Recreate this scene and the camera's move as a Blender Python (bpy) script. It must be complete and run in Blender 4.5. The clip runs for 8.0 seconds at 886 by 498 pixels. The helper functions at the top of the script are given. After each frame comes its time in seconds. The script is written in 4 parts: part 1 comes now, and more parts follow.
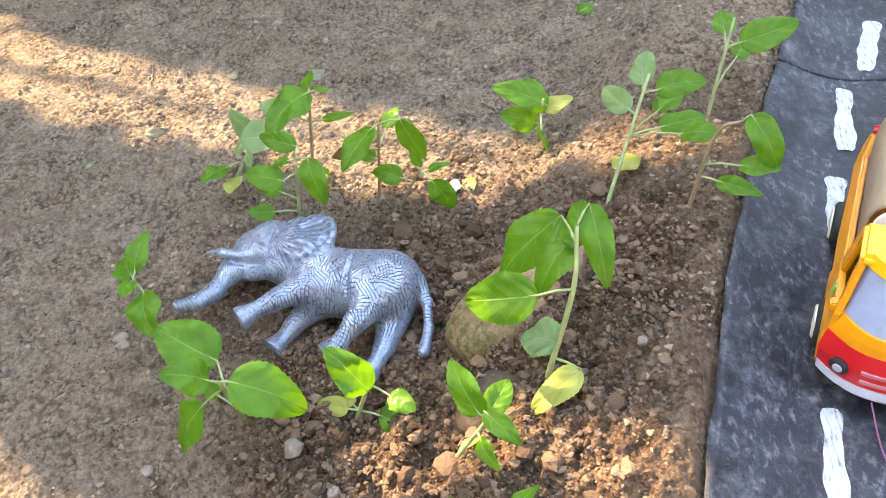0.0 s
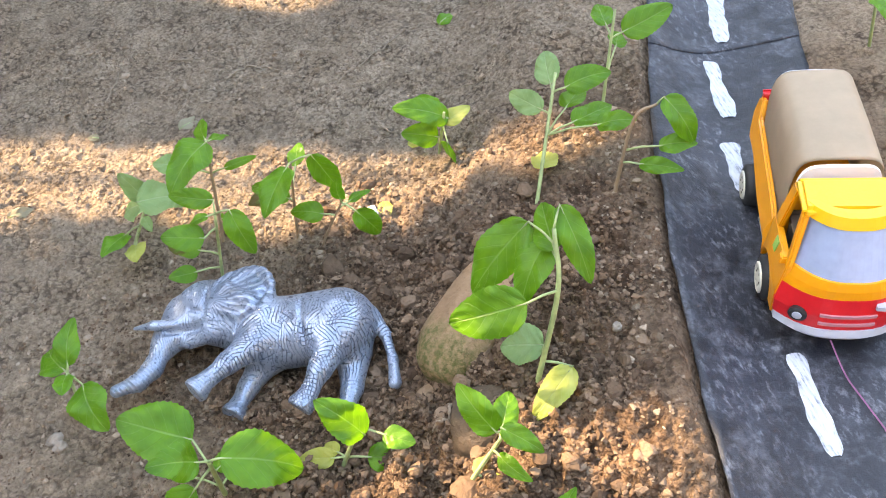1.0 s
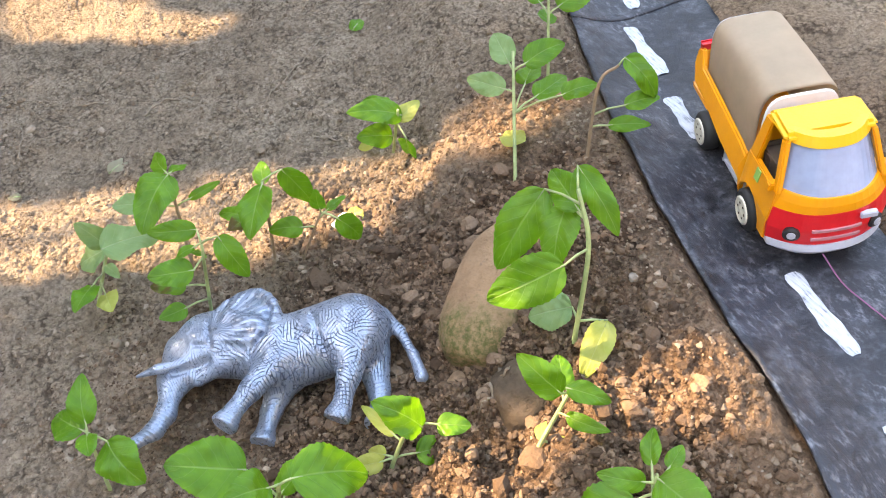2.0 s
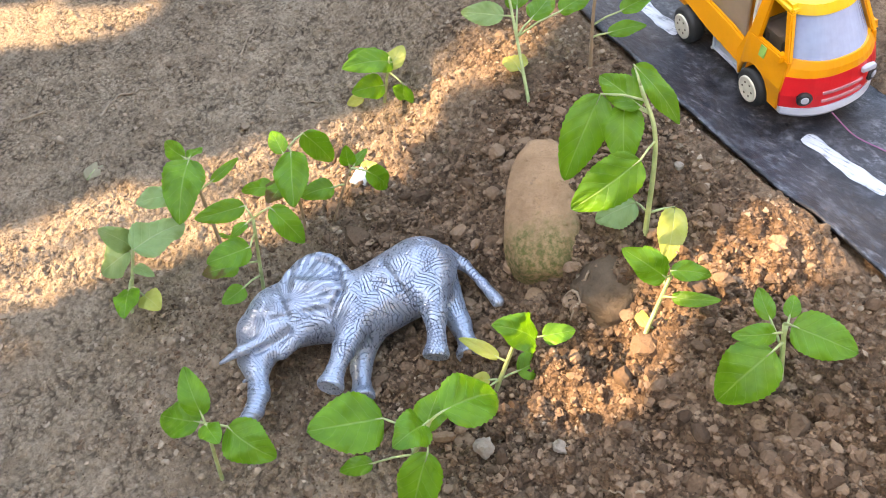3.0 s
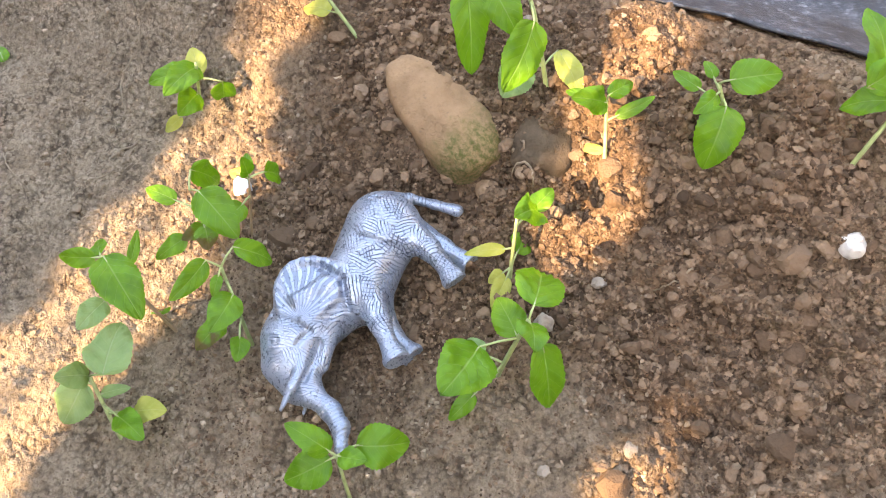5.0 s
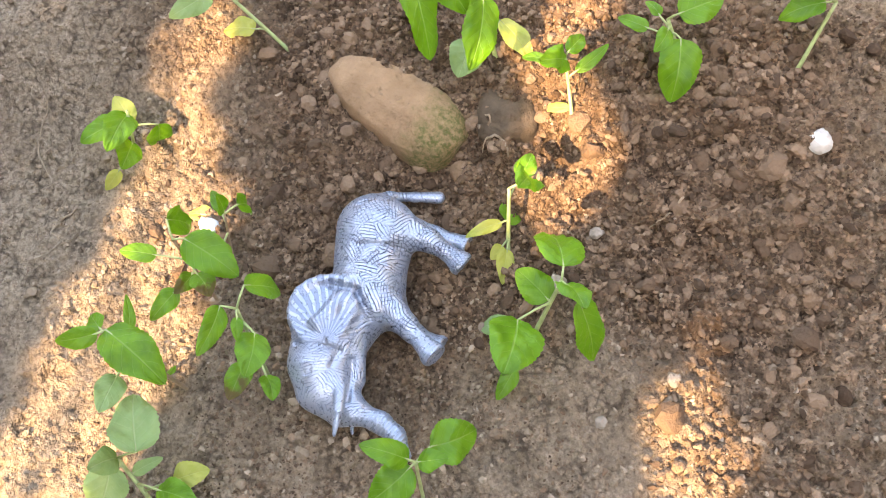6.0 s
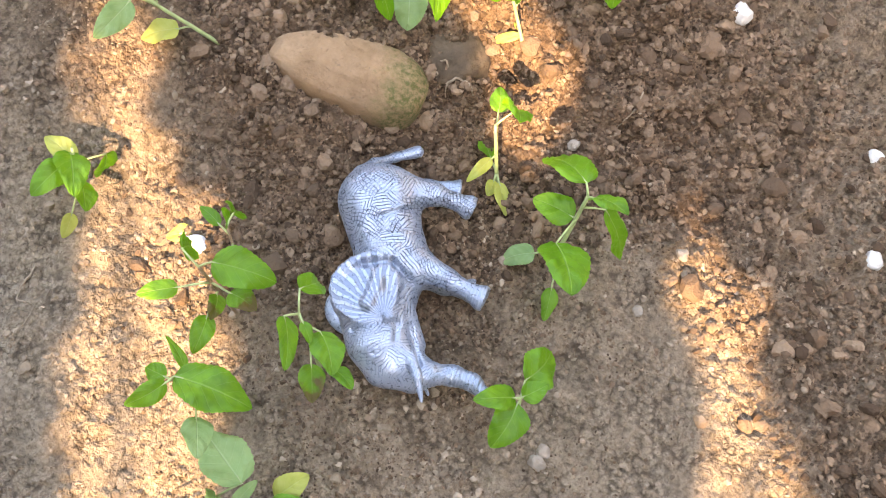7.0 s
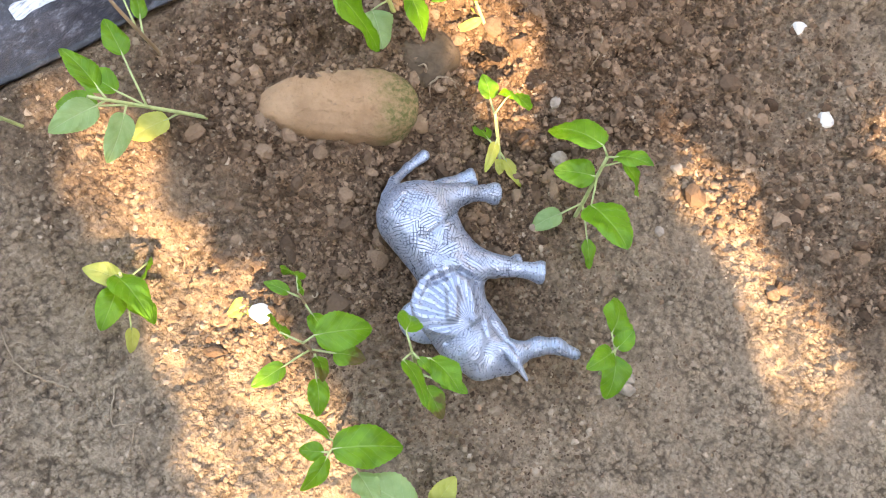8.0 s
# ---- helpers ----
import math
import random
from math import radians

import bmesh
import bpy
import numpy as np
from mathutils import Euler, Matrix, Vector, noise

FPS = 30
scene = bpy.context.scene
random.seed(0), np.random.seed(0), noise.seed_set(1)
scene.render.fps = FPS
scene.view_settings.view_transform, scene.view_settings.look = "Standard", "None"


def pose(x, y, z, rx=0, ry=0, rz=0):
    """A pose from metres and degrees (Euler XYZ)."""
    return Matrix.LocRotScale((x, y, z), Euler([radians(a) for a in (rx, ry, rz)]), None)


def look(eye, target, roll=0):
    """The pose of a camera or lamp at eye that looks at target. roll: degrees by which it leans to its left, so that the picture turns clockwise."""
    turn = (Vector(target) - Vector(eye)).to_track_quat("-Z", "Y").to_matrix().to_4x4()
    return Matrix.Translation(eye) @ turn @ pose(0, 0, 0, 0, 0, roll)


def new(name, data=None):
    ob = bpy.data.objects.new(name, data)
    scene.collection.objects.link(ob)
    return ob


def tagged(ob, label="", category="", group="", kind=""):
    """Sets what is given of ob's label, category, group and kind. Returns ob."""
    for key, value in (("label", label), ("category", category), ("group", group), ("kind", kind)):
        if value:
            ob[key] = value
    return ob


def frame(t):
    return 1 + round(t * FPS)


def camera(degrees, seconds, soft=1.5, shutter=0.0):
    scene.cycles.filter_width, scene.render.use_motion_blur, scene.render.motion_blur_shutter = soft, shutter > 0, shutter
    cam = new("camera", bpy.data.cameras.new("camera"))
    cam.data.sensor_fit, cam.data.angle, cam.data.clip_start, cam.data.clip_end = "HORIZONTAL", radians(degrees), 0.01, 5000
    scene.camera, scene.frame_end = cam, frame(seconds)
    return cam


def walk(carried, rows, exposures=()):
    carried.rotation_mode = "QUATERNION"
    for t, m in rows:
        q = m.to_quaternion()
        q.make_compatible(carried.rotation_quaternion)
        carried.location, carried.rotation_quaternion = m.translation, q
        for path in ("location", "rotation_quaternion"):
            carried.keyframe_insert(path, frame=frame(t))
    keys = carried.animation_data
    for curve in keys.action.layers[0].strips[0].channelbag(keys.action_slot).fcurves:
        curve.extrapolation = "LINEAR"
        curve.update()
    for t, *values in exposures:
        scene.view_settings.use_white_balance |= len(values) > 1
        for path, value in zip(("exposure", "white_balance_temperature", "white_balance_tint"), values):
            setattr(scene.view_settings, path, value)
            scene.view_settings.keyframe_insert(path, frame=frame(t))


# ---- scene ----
cam = camera(54.5, 8.0, soft=1.0)
PATH = [
    (0, (0.04, 0.036, 0.298), (-0.289, 1.453, -1.074), -10.8),
    (0.5, (0.012, 0.039, 0.305), (-0.103, 1.476, -1.082), -10.2),
    (1, (-0.014, 0.043, 0.306), (0.065, 1.466, -1.097), -10.2),
    (1.2, (-0.022, 0.044, 0.308), (0.118, 1.458, -1.099), -10.5),
    (2.3, (-0.101, 0.055, 0.307), (0.37, 1.367, -1.128), -11.8),
    (2.5, (-0.118, 0.059, 0.309), (0.395, 1.328, -1.149), -12.4),
    (3, (-0.155, 0.08, 0.317), (0.455, 1.227, -1.203), -14.1),
    (3.5, (-0.179, 0.103, 0.324), (0.542, 1.117, -1.242), -15.5),
    (4, (-0.199, 0.127, 0.334), (0.617, 0.975, -1.283), -16.9),
    (4.5, (-0.214, 0.151, 0.343), (0.655, 0.807, -1.335), -17.9),
    (5, (-0.228, 0.183, 0.35), (0.654, 0.649, -1.383), -18.2),
    (5.2, (-0.231, 0.194, 0.355), (0.632, 0.596, -1.403), -18.7),
    (6.3, (-0.233, 0.273, 0.36), (0.603, 0.278, -1.457), -12.1),
    (6.5, (-0.224, 0.295, 0.366), (0.536, 0.197, -1.481), -8.2),
    (7, (-0.2, 0.341, 0.379), (0.398, 0.049, -1.507), 0.6),
    (7.5, (-0.157, 0.373, 0.397), (0.192, -0.027, -1.532), 12.5),
    (8, (-0.105, 0.389, 0.42), (0.051, -0.025, -1.531), 23.2),
]
walk(cam, [(t, look(eye, target, roll)) for t, eye, target, roll in PATH],
     exposures=[(0.0, 3.70, 8100, 8), (2.5, 3.66, 8500, 10), (4.5, 3.80, 9100, 12), (6.5, 3.86, 9000, 13), (8.0, 3.86, 8900, 12)])

# ---- world, sun, exposure ----
SUN_WAY = Vector((-0.615, 0.49, 0.62)).normalized()      # from the ground towards the sun
world = bpy.data.worlds.new("sky")
world.use_nodes = True
scene.world = world
wn = world.node_tree
sky = wn.nodes.new("ShaderNodeTexSky")
sky.sky_type, sky.sun_disc = "NISHITA", False
sky.sun_elevation = math.asin(SUN_WAY.z)
sky.sun_rotation = math.atan2(SUN_WAY.x, SUN_WAY.y)
sky.air_density, sky.dust_density = 1.0, 2.0
wn.links.new(sky.outputs[0], wn.nodes["Background"].inputs[0])
wn.nodes["Background"].inputs[1].default_value = 0.15
sun = new("sun", bpy.data.lights.new("sun", "SUN"))
sun.data.energy, sun.data.angle, sun.data.color = 2.08, radians(0.53), (1.0, 0.81, 0.62)
sun.matrix_world = look(SUN_WAY * 5, (0, 0, 0))


# ---- materials ----
class Nodes:
    """A small helper that wires a node material."""

    def __init__(self, name):
        self.m = bpy.data.materials.new(name)
        self.m.use_nodes = True
        self.t = self.m.node_tree
        self.b = self.t.nodes["Principled BSDF"]

    def add(self, kind, **inputs):
        n = self.t.nodes.new("ShaderNode" + kind)
        for k, v in inputs.items():
            k = k.replace("_", " ")
            if isinstance(v, bpy.types.NodeSocket):
                self.t.links.new(v, n.inputs[k])
            else:
                n.inputs[k].default_value = v
        return n

    def put(self, key, v):
        if isinstance(v, bpy.types.NodeSocket):
            self.t.links.new(v, self.b.inputs[key])
        else:
            self.b.inputs[key].default_value = v

    def noise(self, vec, scale, detail=4.0, rough=0.6):
        n = self.add("TexNoise", Scale=scale, Detail=detail, Roughness=rough)
        self.t.links.new(vec, n.inputs["Vector"])
        return n.outputs["Fac"]

    def ramp(self, fac, *stops):
        n = self.add("ValToRGB")
        self.t.links.new(fac, n.inputs["Fac"])
        e = n.color_ramp.elements
        while len(e) < len(stops):
            e.new(0.5)
        for el, (p, c) in zip(e, stops):
            el.position, el.color = p, (*c, 1) if len(c) == 3 else c
        return n.outputs["Color"]

    def mix(self, fac, a, b, blend="MIX"):
        n = self.t.nodes.new("ShaderNodeMix")
        n.data_type, n.blend_type = "RGBA", blend
        for i, v in ((0, fac), (6, a), (7, b)):
            if isinstance(v, bpy.types.NodeSocket):
                self.t.links.new(v, n.inputs[i])
            else:
                n.inputs[i].default_value = v if i == 0 else (*v, 1)
        return n.outputs[2]

    def math(self, op, a, b=0.0):
        n = self.t.nodes.new("ShaderNodeMath")
        n.operation = op
        for i, v in ((0, a), (1, b)):
            if isinstance(v, bpy.types.NodeSocket):
                self.t.links.new(v, n.inputs[i])
            else:
                n.inputs[i].default_value = v
        return n.outputs[0]

    def bump(self, height, strength=0.5, distance=0.001):
        n = self.add("Bump", Strength=strength, Distance=distance, Height=height)
        self.t.links.new(n.outputs[0], self.b.inputs["Normal"])
        return n

    def coord(self, kind="Object"):
        return self.add("TexCoord").outputs[kind]


def grey(c):
    return (c, c, c)


def soil_material(name, dark, light, warm):
    n = Nodes(name)
    p = n.add("NewGeometry").outputs["Position"]
    big = n.noise(p, 7.0, 5)
    mid = n.noise(p, 60.0, 6, 0.65)
    fine = n.noise(p, 520.0, 6, 0.75)
    grit = n.noise(p, 1700.0, 3, 0.7)
    c = n.mix(n.ramp(mid, (0.32, grey(0)), (0.68, grey(1))), dark, light)
    c = n.mix(n.ramp(big, (0.45, grey(0)), (0.65, grey(1))), c, warm)
    dug = n.add("Attribute")
    dug.attribute_name = "dug"
    dry = n.math("MULTIPLY", n.math("SUBTRACT", 1.0, dug.outputs["Fac"]), n.ramp(n.noise(p, 14.0, 6, 0.65), (0.30, grey(0.65)), (0.62, grey(1))))
    c = n.mix(dry, c, n.mix(n.ramp(mid, (0.3, grey(0)), (0.7, grey(1))), (0.31, 0.232, 0.160), (0.48, 0.370, 0.265)))
    c = n.mix(n.math("MULTIPLY", n.ramp(fine, (0.32, grey(1)), (0.54, grey(0))), 0.62), c, tuple(v * 0.5 for v in dark))
    c = n.mix(n.ramp(grit, (0.62, grey(0)), (0.74, grey(0.6))), c, tuple(min(1, v * 1.7) for v in light))
    n.put("Base Color", c)
    n.put("Roughness", 0.95)
    n.put("Specular IOR Level", 0.15)
    # grains: small rounded lumps of two sizes, gathered in patches
    wob = n.add("TexNoise", Scale=260.0, Detail=3.0)
    n.t.links.new(p, wob.inputs["Vector"])
    shift = n.add("VectorMath")
    shift.operation = "MULTIPLY_ADD"
    n.t.links.new(wob.outputs["Color"], shift.inputs[0])
    shift.inputs[1].default_value = (0.0035, 0.0035, 0.0035)
    n.t.links.new(p, shift.inputs[2])
    lumps = []
    for size in (330.0, 760.0):
        v = n.add("TexVoronoi", Scale=size)
        n.t.links.new(shift.outputs[0], v.inputs["Vector"])
        lumps.append(v.outputs["Distance"])
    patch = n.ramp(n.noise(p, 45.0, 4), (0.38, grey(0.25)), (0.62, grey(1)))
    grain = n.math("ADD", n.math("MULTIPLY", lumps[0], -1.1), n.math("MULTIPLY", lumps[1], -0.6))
    # gaps between lumps go darker: crevice shade painted into the base colour
    gap_shaded = n.mix(n.math("MULTIPLY", n.math("MULTIPLY", n.ramp(lumps[0], (0.42, grey(0)), (0.75, grey(1))), patch), 0.70), c, tuple(v * 0.42 for v in dark))
    n.put("Base Color", gap_shaded)
    h = n.math("ADD", n.math("ADD", n.math("MULTIPLY", fine, 0.6), n.math("MULTIPLY", grit, 0.3)), n.math("MULTIPLY", grain, patch))
    n.bump(h, 1.0, 0.0042)
    return n.m


def crumb_material(name, dark, middle, light):
    n = Nodes(name)
    g = n.add("NewGeometry")
    r = g.outputs["Random Per Island"]
    c = n.ramp(r, (0.0, dark), (0.55, middle), (1.0, light))
    f = n.noise(g.outputs["Position"], 900.0, 4)
    n.put("Base Color", n.mix(n.math("MULTIPLY", f, 0.45), c, dark))
    n.put("Roughness", 0.95)
    n.put("Specular IOR Level", 0.15)
    n.bump(f, 0.8, 0.0012)
    return n.m


def stone_material(name, base, other, spot, moss=None):
    n = Nodes(name)
    p = n.coord("Object")
    a = n.noise(p, 70.0, 6, 0.65)
    b = n.noise(p, 400.0, 5, 0.7)
    c = n.mix(n.ramp(a, (0.35, grey(0)), (0.65, grey(1))), base, other)
    c = n.mix(n.ramp(b, (0.6, grey(0)), (0.72, grey(0.7))), c, spot)
    if moss:
        sep = n.add("SeparateXYZ", Vector=p)
        low = n.math("ADD", n.math("MULTIPLY", sep.outputs["X"], -38.0), n.math("MULTIPLY", n.noise(p, 110.0, 6, 0.7), 1.6))
        c = n.mix(n.math("MULTIPLY", n.ramp(n.math("MULTIPLY", low, 0.5), (0.62, grey(0)), (0.90, grey(1))), n.ramp(b, (0.38, grey(0.25)), (0.6, grey(1)))), c, moss)
    n.put("Base Color", c)
    n.put("Roughness", 0.8)
    n.put("Specular IOR Level", 0.25)
    pit = n.ramp(n.noise(p, 230.0, 5, 0.7), (0.33, grey(0)), (0.45, grey(1)))
    n.bump(n.math("ADD", n.math("ADD", a, b), n.math("MULTIPLY", pit, 0.5)), 0.8, 0.0016)
    return n.m


def leaf_material(name, top, light, vein, through_colour, gloss=0.45, scorch=0.0):
    n = Nodes(name)
    uv = n.add("SeparateXYZ", Vector=n.coord("UV"))
    u, v = uv.outputs["X"], uv.outputs["Y"]
    side = n.math("ABSOLUTE", n.math("SUBTRACT", v, 0.5))
    along = n.math("SUBTRACT", u, n.math("MULTIPLY", side, 0.55))
    wave = n.math("ABSOLUTE", n.math("SINE", n.math("MULTIPLY", along, 20.0)))
    lines = n.ramp(wave, (0.0, grey(1)), (0.16, grey(0)))
    rib = n.ramp(side, (0.008, grey(1)), (0.026, grey(0)))
    veins = n.math("MAXIMUM", rib, n.math("MULTIPLY", lines, 0.45))
    p = n.coord("Object")
    blot = n.noise(p, 160.0, 5, 0.6)
    fine = n.noise(p, 1400.0, 3, 0.6)
    c = n.mix(n.ramp(blot, (0.3, grey(0)), (0.7, grey(1))), top, light)
    rnd = n.add("ObjectInfo").outputs["Random"]
    c = n.mix(n.math("MULTIPLY", rnd, 0.35), c, light)
    c = n.mix(n.math("MULTIPLY", veins, 0.42), c, vein)
    if scorch:
        spot = n.math("ADD", n.math("MULTIPLY", u, 0.7), n.noise(p, 130.0, 5, 0.6))
        c = n.mix(n.ramp(n.math("MULTIPLY", spot, 0.7), (0.58, grey(0)), (0.66, grey(scorch))), c, (0.09, 0.032, 0.014))
    n.put("Base Color", c)
    n.put("Roughness", gloss)
    n.put("Specular IOR Level", 0.28)
    n.bump(n.math("SUBTRACT", n.math("ADD", n.math("MULTIPLY", fine, 0.3), n.math("MULTIPLY", blot, 0.5)), n.math("MULTIPLY", veins, 0.9)), 0.55, 0.0006)
    tr = n.add("BsdfTranslucent", Color=(*through_colour, 1))
    mixed = n.add("MixShader", Fac=0.30)
    n.t.links.new(n.b.outputs[0], mixed.inputs[1])
    n.t.links.new(tr.outputs[0], mixed.inputs[2])
    n.t.links.new(mixed.outputs[0], n.t.nodes["Material Output"].inputs["Surface"])
    return n.m


def plain_material(name, colour, rough=0.5, metal=0.0, vary=0.12, scale=120.0, relief=0.15, spec=0.5):
    n = Nodes(name)
    p = n.coord("Object")
    a = n.noise(p, scale, 5, 0.6)
    c = n.mix(n.ramp(a, (0.3, grey(0)), (0.7, grey(1))), tuple(v * (1 - vary) for v in colour), tuple(min(1, v * (1 + vary)) for v in colour))
    n.put("Base Color", c)
    n.put("Roughness", rough)
    n.put("Metallic", metal)
    n.put("Specular IOR Level", spec)
    n.bump(n.noise(p, scale * 6, 4), relief, 0.0005)
    return n.m


def elephant_material():
    """Moulded grey plastic, slightly pearly, with carved strokes in patches of their own direction."""
    n = Nodes("grey_toy_plastic")
    p = n.coord("Object")
    warp = n.add("TexNoise", Scale=70.0, Detail=2.0)
    n.t.links.new(p, warp.inputs["Vector"])
    wob = n.add("VectorMath")
    wob.operation = "MULTIPLY_ADD"
    n.t.links.new(warp.outputs["Color"], wob.inputs[0])
    wob.inputs[1].default_value = (0.006, 0.006, 0.006)
    n.t.links.new(p, wob.inputs[2])
    xyz = n.add("SeparateXYZ", Vector=p)
    x, y = xyz.outputs["X"], xyz.outputs["Y"]

    def hatch(cells, spacing, extra):
        """Strokes that run one way within each patch."""
        cell = n.add("TexVoronoi", Scale=cells)
        n.t.links.new(wob.outputs[0], cell.inputs["Vector"])
        tint = n.add("SeparateXYZ", Vector=cell.outputs["Color"])
        rot = n.t.nodes.new("ShaderNodeVectorRotate")
        rot.rotation_type = "Z_AXIS"
        n.t.links.new(wob.outputs[0], rot.inputs["Vector"])
        n.t.links.new(n.math("ADD", n.math("MULTIPLY", tint.outputs["X"], 3.14), extra), rot.inputs["Angle"])
        w = n.add("TexWave", Scale=0.314 / spacing, Distortion=1.2, Detail=2.0, Detail_Scale=1.2)
        n.t.links.new(rot.outputs[0], w.inputs["Vector"])
        return n.ramp(w.outputs["Fac"], (0.0, grey(0)), (0.20, grey(1))), tint.outputs["Y"]

    def near(cx, cy, r0, r1):
        d = n.math("ADD", n.math("POWER", n.math("SUBTRACT", x, cx), 2.0), n.math("POWER", n.math("SUBTRACT", y, cy), 2.0))
        return n.ramp(n.math("MULTIPLY", n.math("SQRT", d), 10.0), (r0 * 10, grey(1)), (r1 * 10, grey(0)))
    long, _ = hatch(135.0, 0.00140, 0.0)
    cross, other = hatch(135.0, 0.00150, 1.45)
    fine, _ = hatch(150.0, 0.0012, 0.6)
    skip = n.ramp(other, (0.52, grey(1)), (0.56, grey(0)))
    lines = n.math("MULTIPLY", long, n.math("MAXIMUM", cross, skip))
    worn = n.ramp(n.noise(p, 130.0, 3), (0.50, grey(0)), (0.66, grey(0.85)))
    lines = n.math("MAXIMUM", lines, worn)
    # the ear's folds fan out from its root; the head is finer, the trunk ringed
    fan = n.math("ARCTAN2", n.math("SUBTRACT", y, 0.3225), n.math("ADD", x, 0.1065))
    folds = n.ramp(n.math("SINE", n.math("ADD", n.math("MULTIPLY", fan, 38.0), n.math("MULTIPLY", n.noise(p, 130.0, 3), 6.0))), (0.0, grey(0.25)), (0.20, grey(1)))
    lines = n.mix(near(-0.0920, 0.3230, 0.0150, 0.0175), lines, folds)
    face = n.ramp(n.math("MULTIPLY", x, -1.0), (0.1065, grey(0)), (0.1115, grey(1)))
    lines = n.mix(face, lines, n.math("MAXIMUM", fine, n.ramp(n.noise(p, 200.0, 3), (0.40, grey(0.15)), (0.60, grey(0.95)))))
    ring = n.ramp(n.math("SINE", n.math("ADD", n.math("MULTIPLY", n.math("ADD", x, y), 2900.0), n.math("MULTIPLY", n.noise(p, 160.0, 2), 5.0))), (0.0, grey(0.7)), (0.5, grey(1)))
    lines = n.mix(n.ramp(n.math("MULTIPLY", n.math("ADD", n.math("MULTIPLY", x, -1.0), n.math("MULTIPLY", y, -1.0)), -1.0), (0.168, grey(1)), (0.178, grey(0))), lines, ring)
    # the far side of the mould is smooth
    lines = n.math("MAXIMUM", lines, n.ramp(n.math("MULTIPLY", xyz.outputs["Z"], 10.0), (0.085, grey(0.75)), (0.12, grey(0))))
    skin = n.noise(p, 600.0, 4)
    dust = n.noise(p, 40.0, 5)
    # the grooves' shade is painted in as a darker colour, besides the bump
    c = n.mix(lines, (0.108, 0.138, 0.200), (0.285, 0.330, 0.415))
    c = n.mix(n.ramp(dust, (0.50, grey(0)), (0.76, grey(0.22))), c, (0.34, 0.33, 0.33))
    n.put("Base Color", c)
    n.put("Metallic", 0.45)
    n.put("Roughness", n.ramp(skin, (0.3, grey(0.24)), (0.7, grey(0.36))))
    n.put("Specular IOR Level", 0.8)
    n.bump(n.math("ADD", lines, n.math("MULTIPLY", skin, 0.12)), 1.0, 0.0010)
    return n.m


def road_material():
    """Black painted sheet with dusty scuffs and fine pale scratches."""
    n = Nodes("black_painted_sheet")
    p = n.add("NewGeometry").outputs["Position"]
    a = n.noise(p, 22.0, 6, 0.7)
    b = n.noise(p, 170.0, 6, 0.75)
    st = n.add("Mapping", Vector=p, Scale=(330.0, 190.0, 200.0), Rotation=(0, 0, 0.7))
    sc = n.noise(st.outputs[0], 1.0, 4, 0.7)
    c = n.mix(n.ramp(a, (0.40, grey(0)), (0.68, grey(1))), (0.005, 0.006, 0.010), (0.024, 0.027, 0.038))
    cloud = n.math("MULTIPLY", n.ramp(n.noise(p, 48.0, 5, 0.7), (0.48, grey(0)), (0.68, grey(1))), n.ramp(b, (0.42, grey(0)), (0.66, grey(0.8))))
    c = n.mix(cloud, c, (0.17, 0.18, 0.21))
    c = n.mix(n.math("MULTIPLY", n.ramp(sc, (0.52, grey(0)), (0.68, grey(0.6))), n.ramp(a, (0.42, grey(0)), (0.6, grey(1)))), c, (0.26, 0.27, 0.30))
    n.put("Base Color", c)
    n.put("Roughness", n.ramp(b, (0.3, grey(0.36)), (0.7, grey(0.56))))
    n.put("Specular IOR Level", 0.5)
    n.bump(n.math("ADD", n.math("MULTIPLY", a, 2.0), b), 0.5, 0.002)
    return n.m


def paint_material():
    """White paint brushed on thinly, streaked and worn through in places."""
    n = Nodes("white_road_paint")
    p = n.add("NewGeometry").outputs["Position"]
    st = n.add("Mapping", Vector=p, Scale=(900.0, 110.0, 100.0), Rotation=(0, 0, 0.16))
    streak = n.noise(st.outputs[0], 1.0, 4, 0.6)
    wear = n.noise(p, 260.0, 5, 0.7)
    c = n.mix(n.ramp(streak, (0.35, grey(0)), (0.65, grey(1))), (0.34, 0.37, 0.42), (0.50, 0.52, 0.56))
    thin = n.math("ADD", n.math("MULTIPLY", streak, 0.5), n.math("MULTIPLY", wear, 0.5))
    c = n.mix(n.ramp(thin, (0.36, grey(0.8)), (0.47, grey(0))), c, (0.10, 0.11, 0.13))
    n.put("Base Color", c)
    n.put("Roughness", 0.7)
    n.bump(thin, 0.6, 0.0006)
    return n.m


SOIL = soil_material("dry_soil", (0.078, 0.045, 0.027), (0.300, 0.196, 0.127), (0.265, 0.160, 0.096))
CRUMB = crumb_material("dug_soil_crumb", (0.052, 0.031, 0.019), (0.192, 0.122, 0.077), (0.285, 0.190, 0.124))
GRIT = crumb_material("dry_soil_grit", (0.15, 0.106, 0.072), (0.27, 0.199, 0.138), (0.41, 0.315, 0.228))
ADDED_WALL = plain_material("plaster", (0.20, 0.165, 0.13), 0.9, vary=0.2, scale=6.0, relief=0.5)
LEAF_GREEN = leaf_material("leaf_green", (0.042, 0.130, 0.008), (0.115, 0.26, 0.013), (0.30, 0.42, 0.14), (0.22, 0.52, 0.02), 0.36)
LEAF_SCORCHED = leaf_material("leaf_scorched", (0.042, 0.130, 0.008), (0.115, 0.26, 0.013), (0.30, 0.42, 0.14), (0.22, 0.45, 0.02), 0.42, 0.95)
LEAF_PALE = leaf_material("leaf_pale", (0.15, 0.26, 0.085), (0.25, 0.36, 0.16), (0.42, 0.5, 0.28), (0.30, 0.50, 0.10), 0.6)
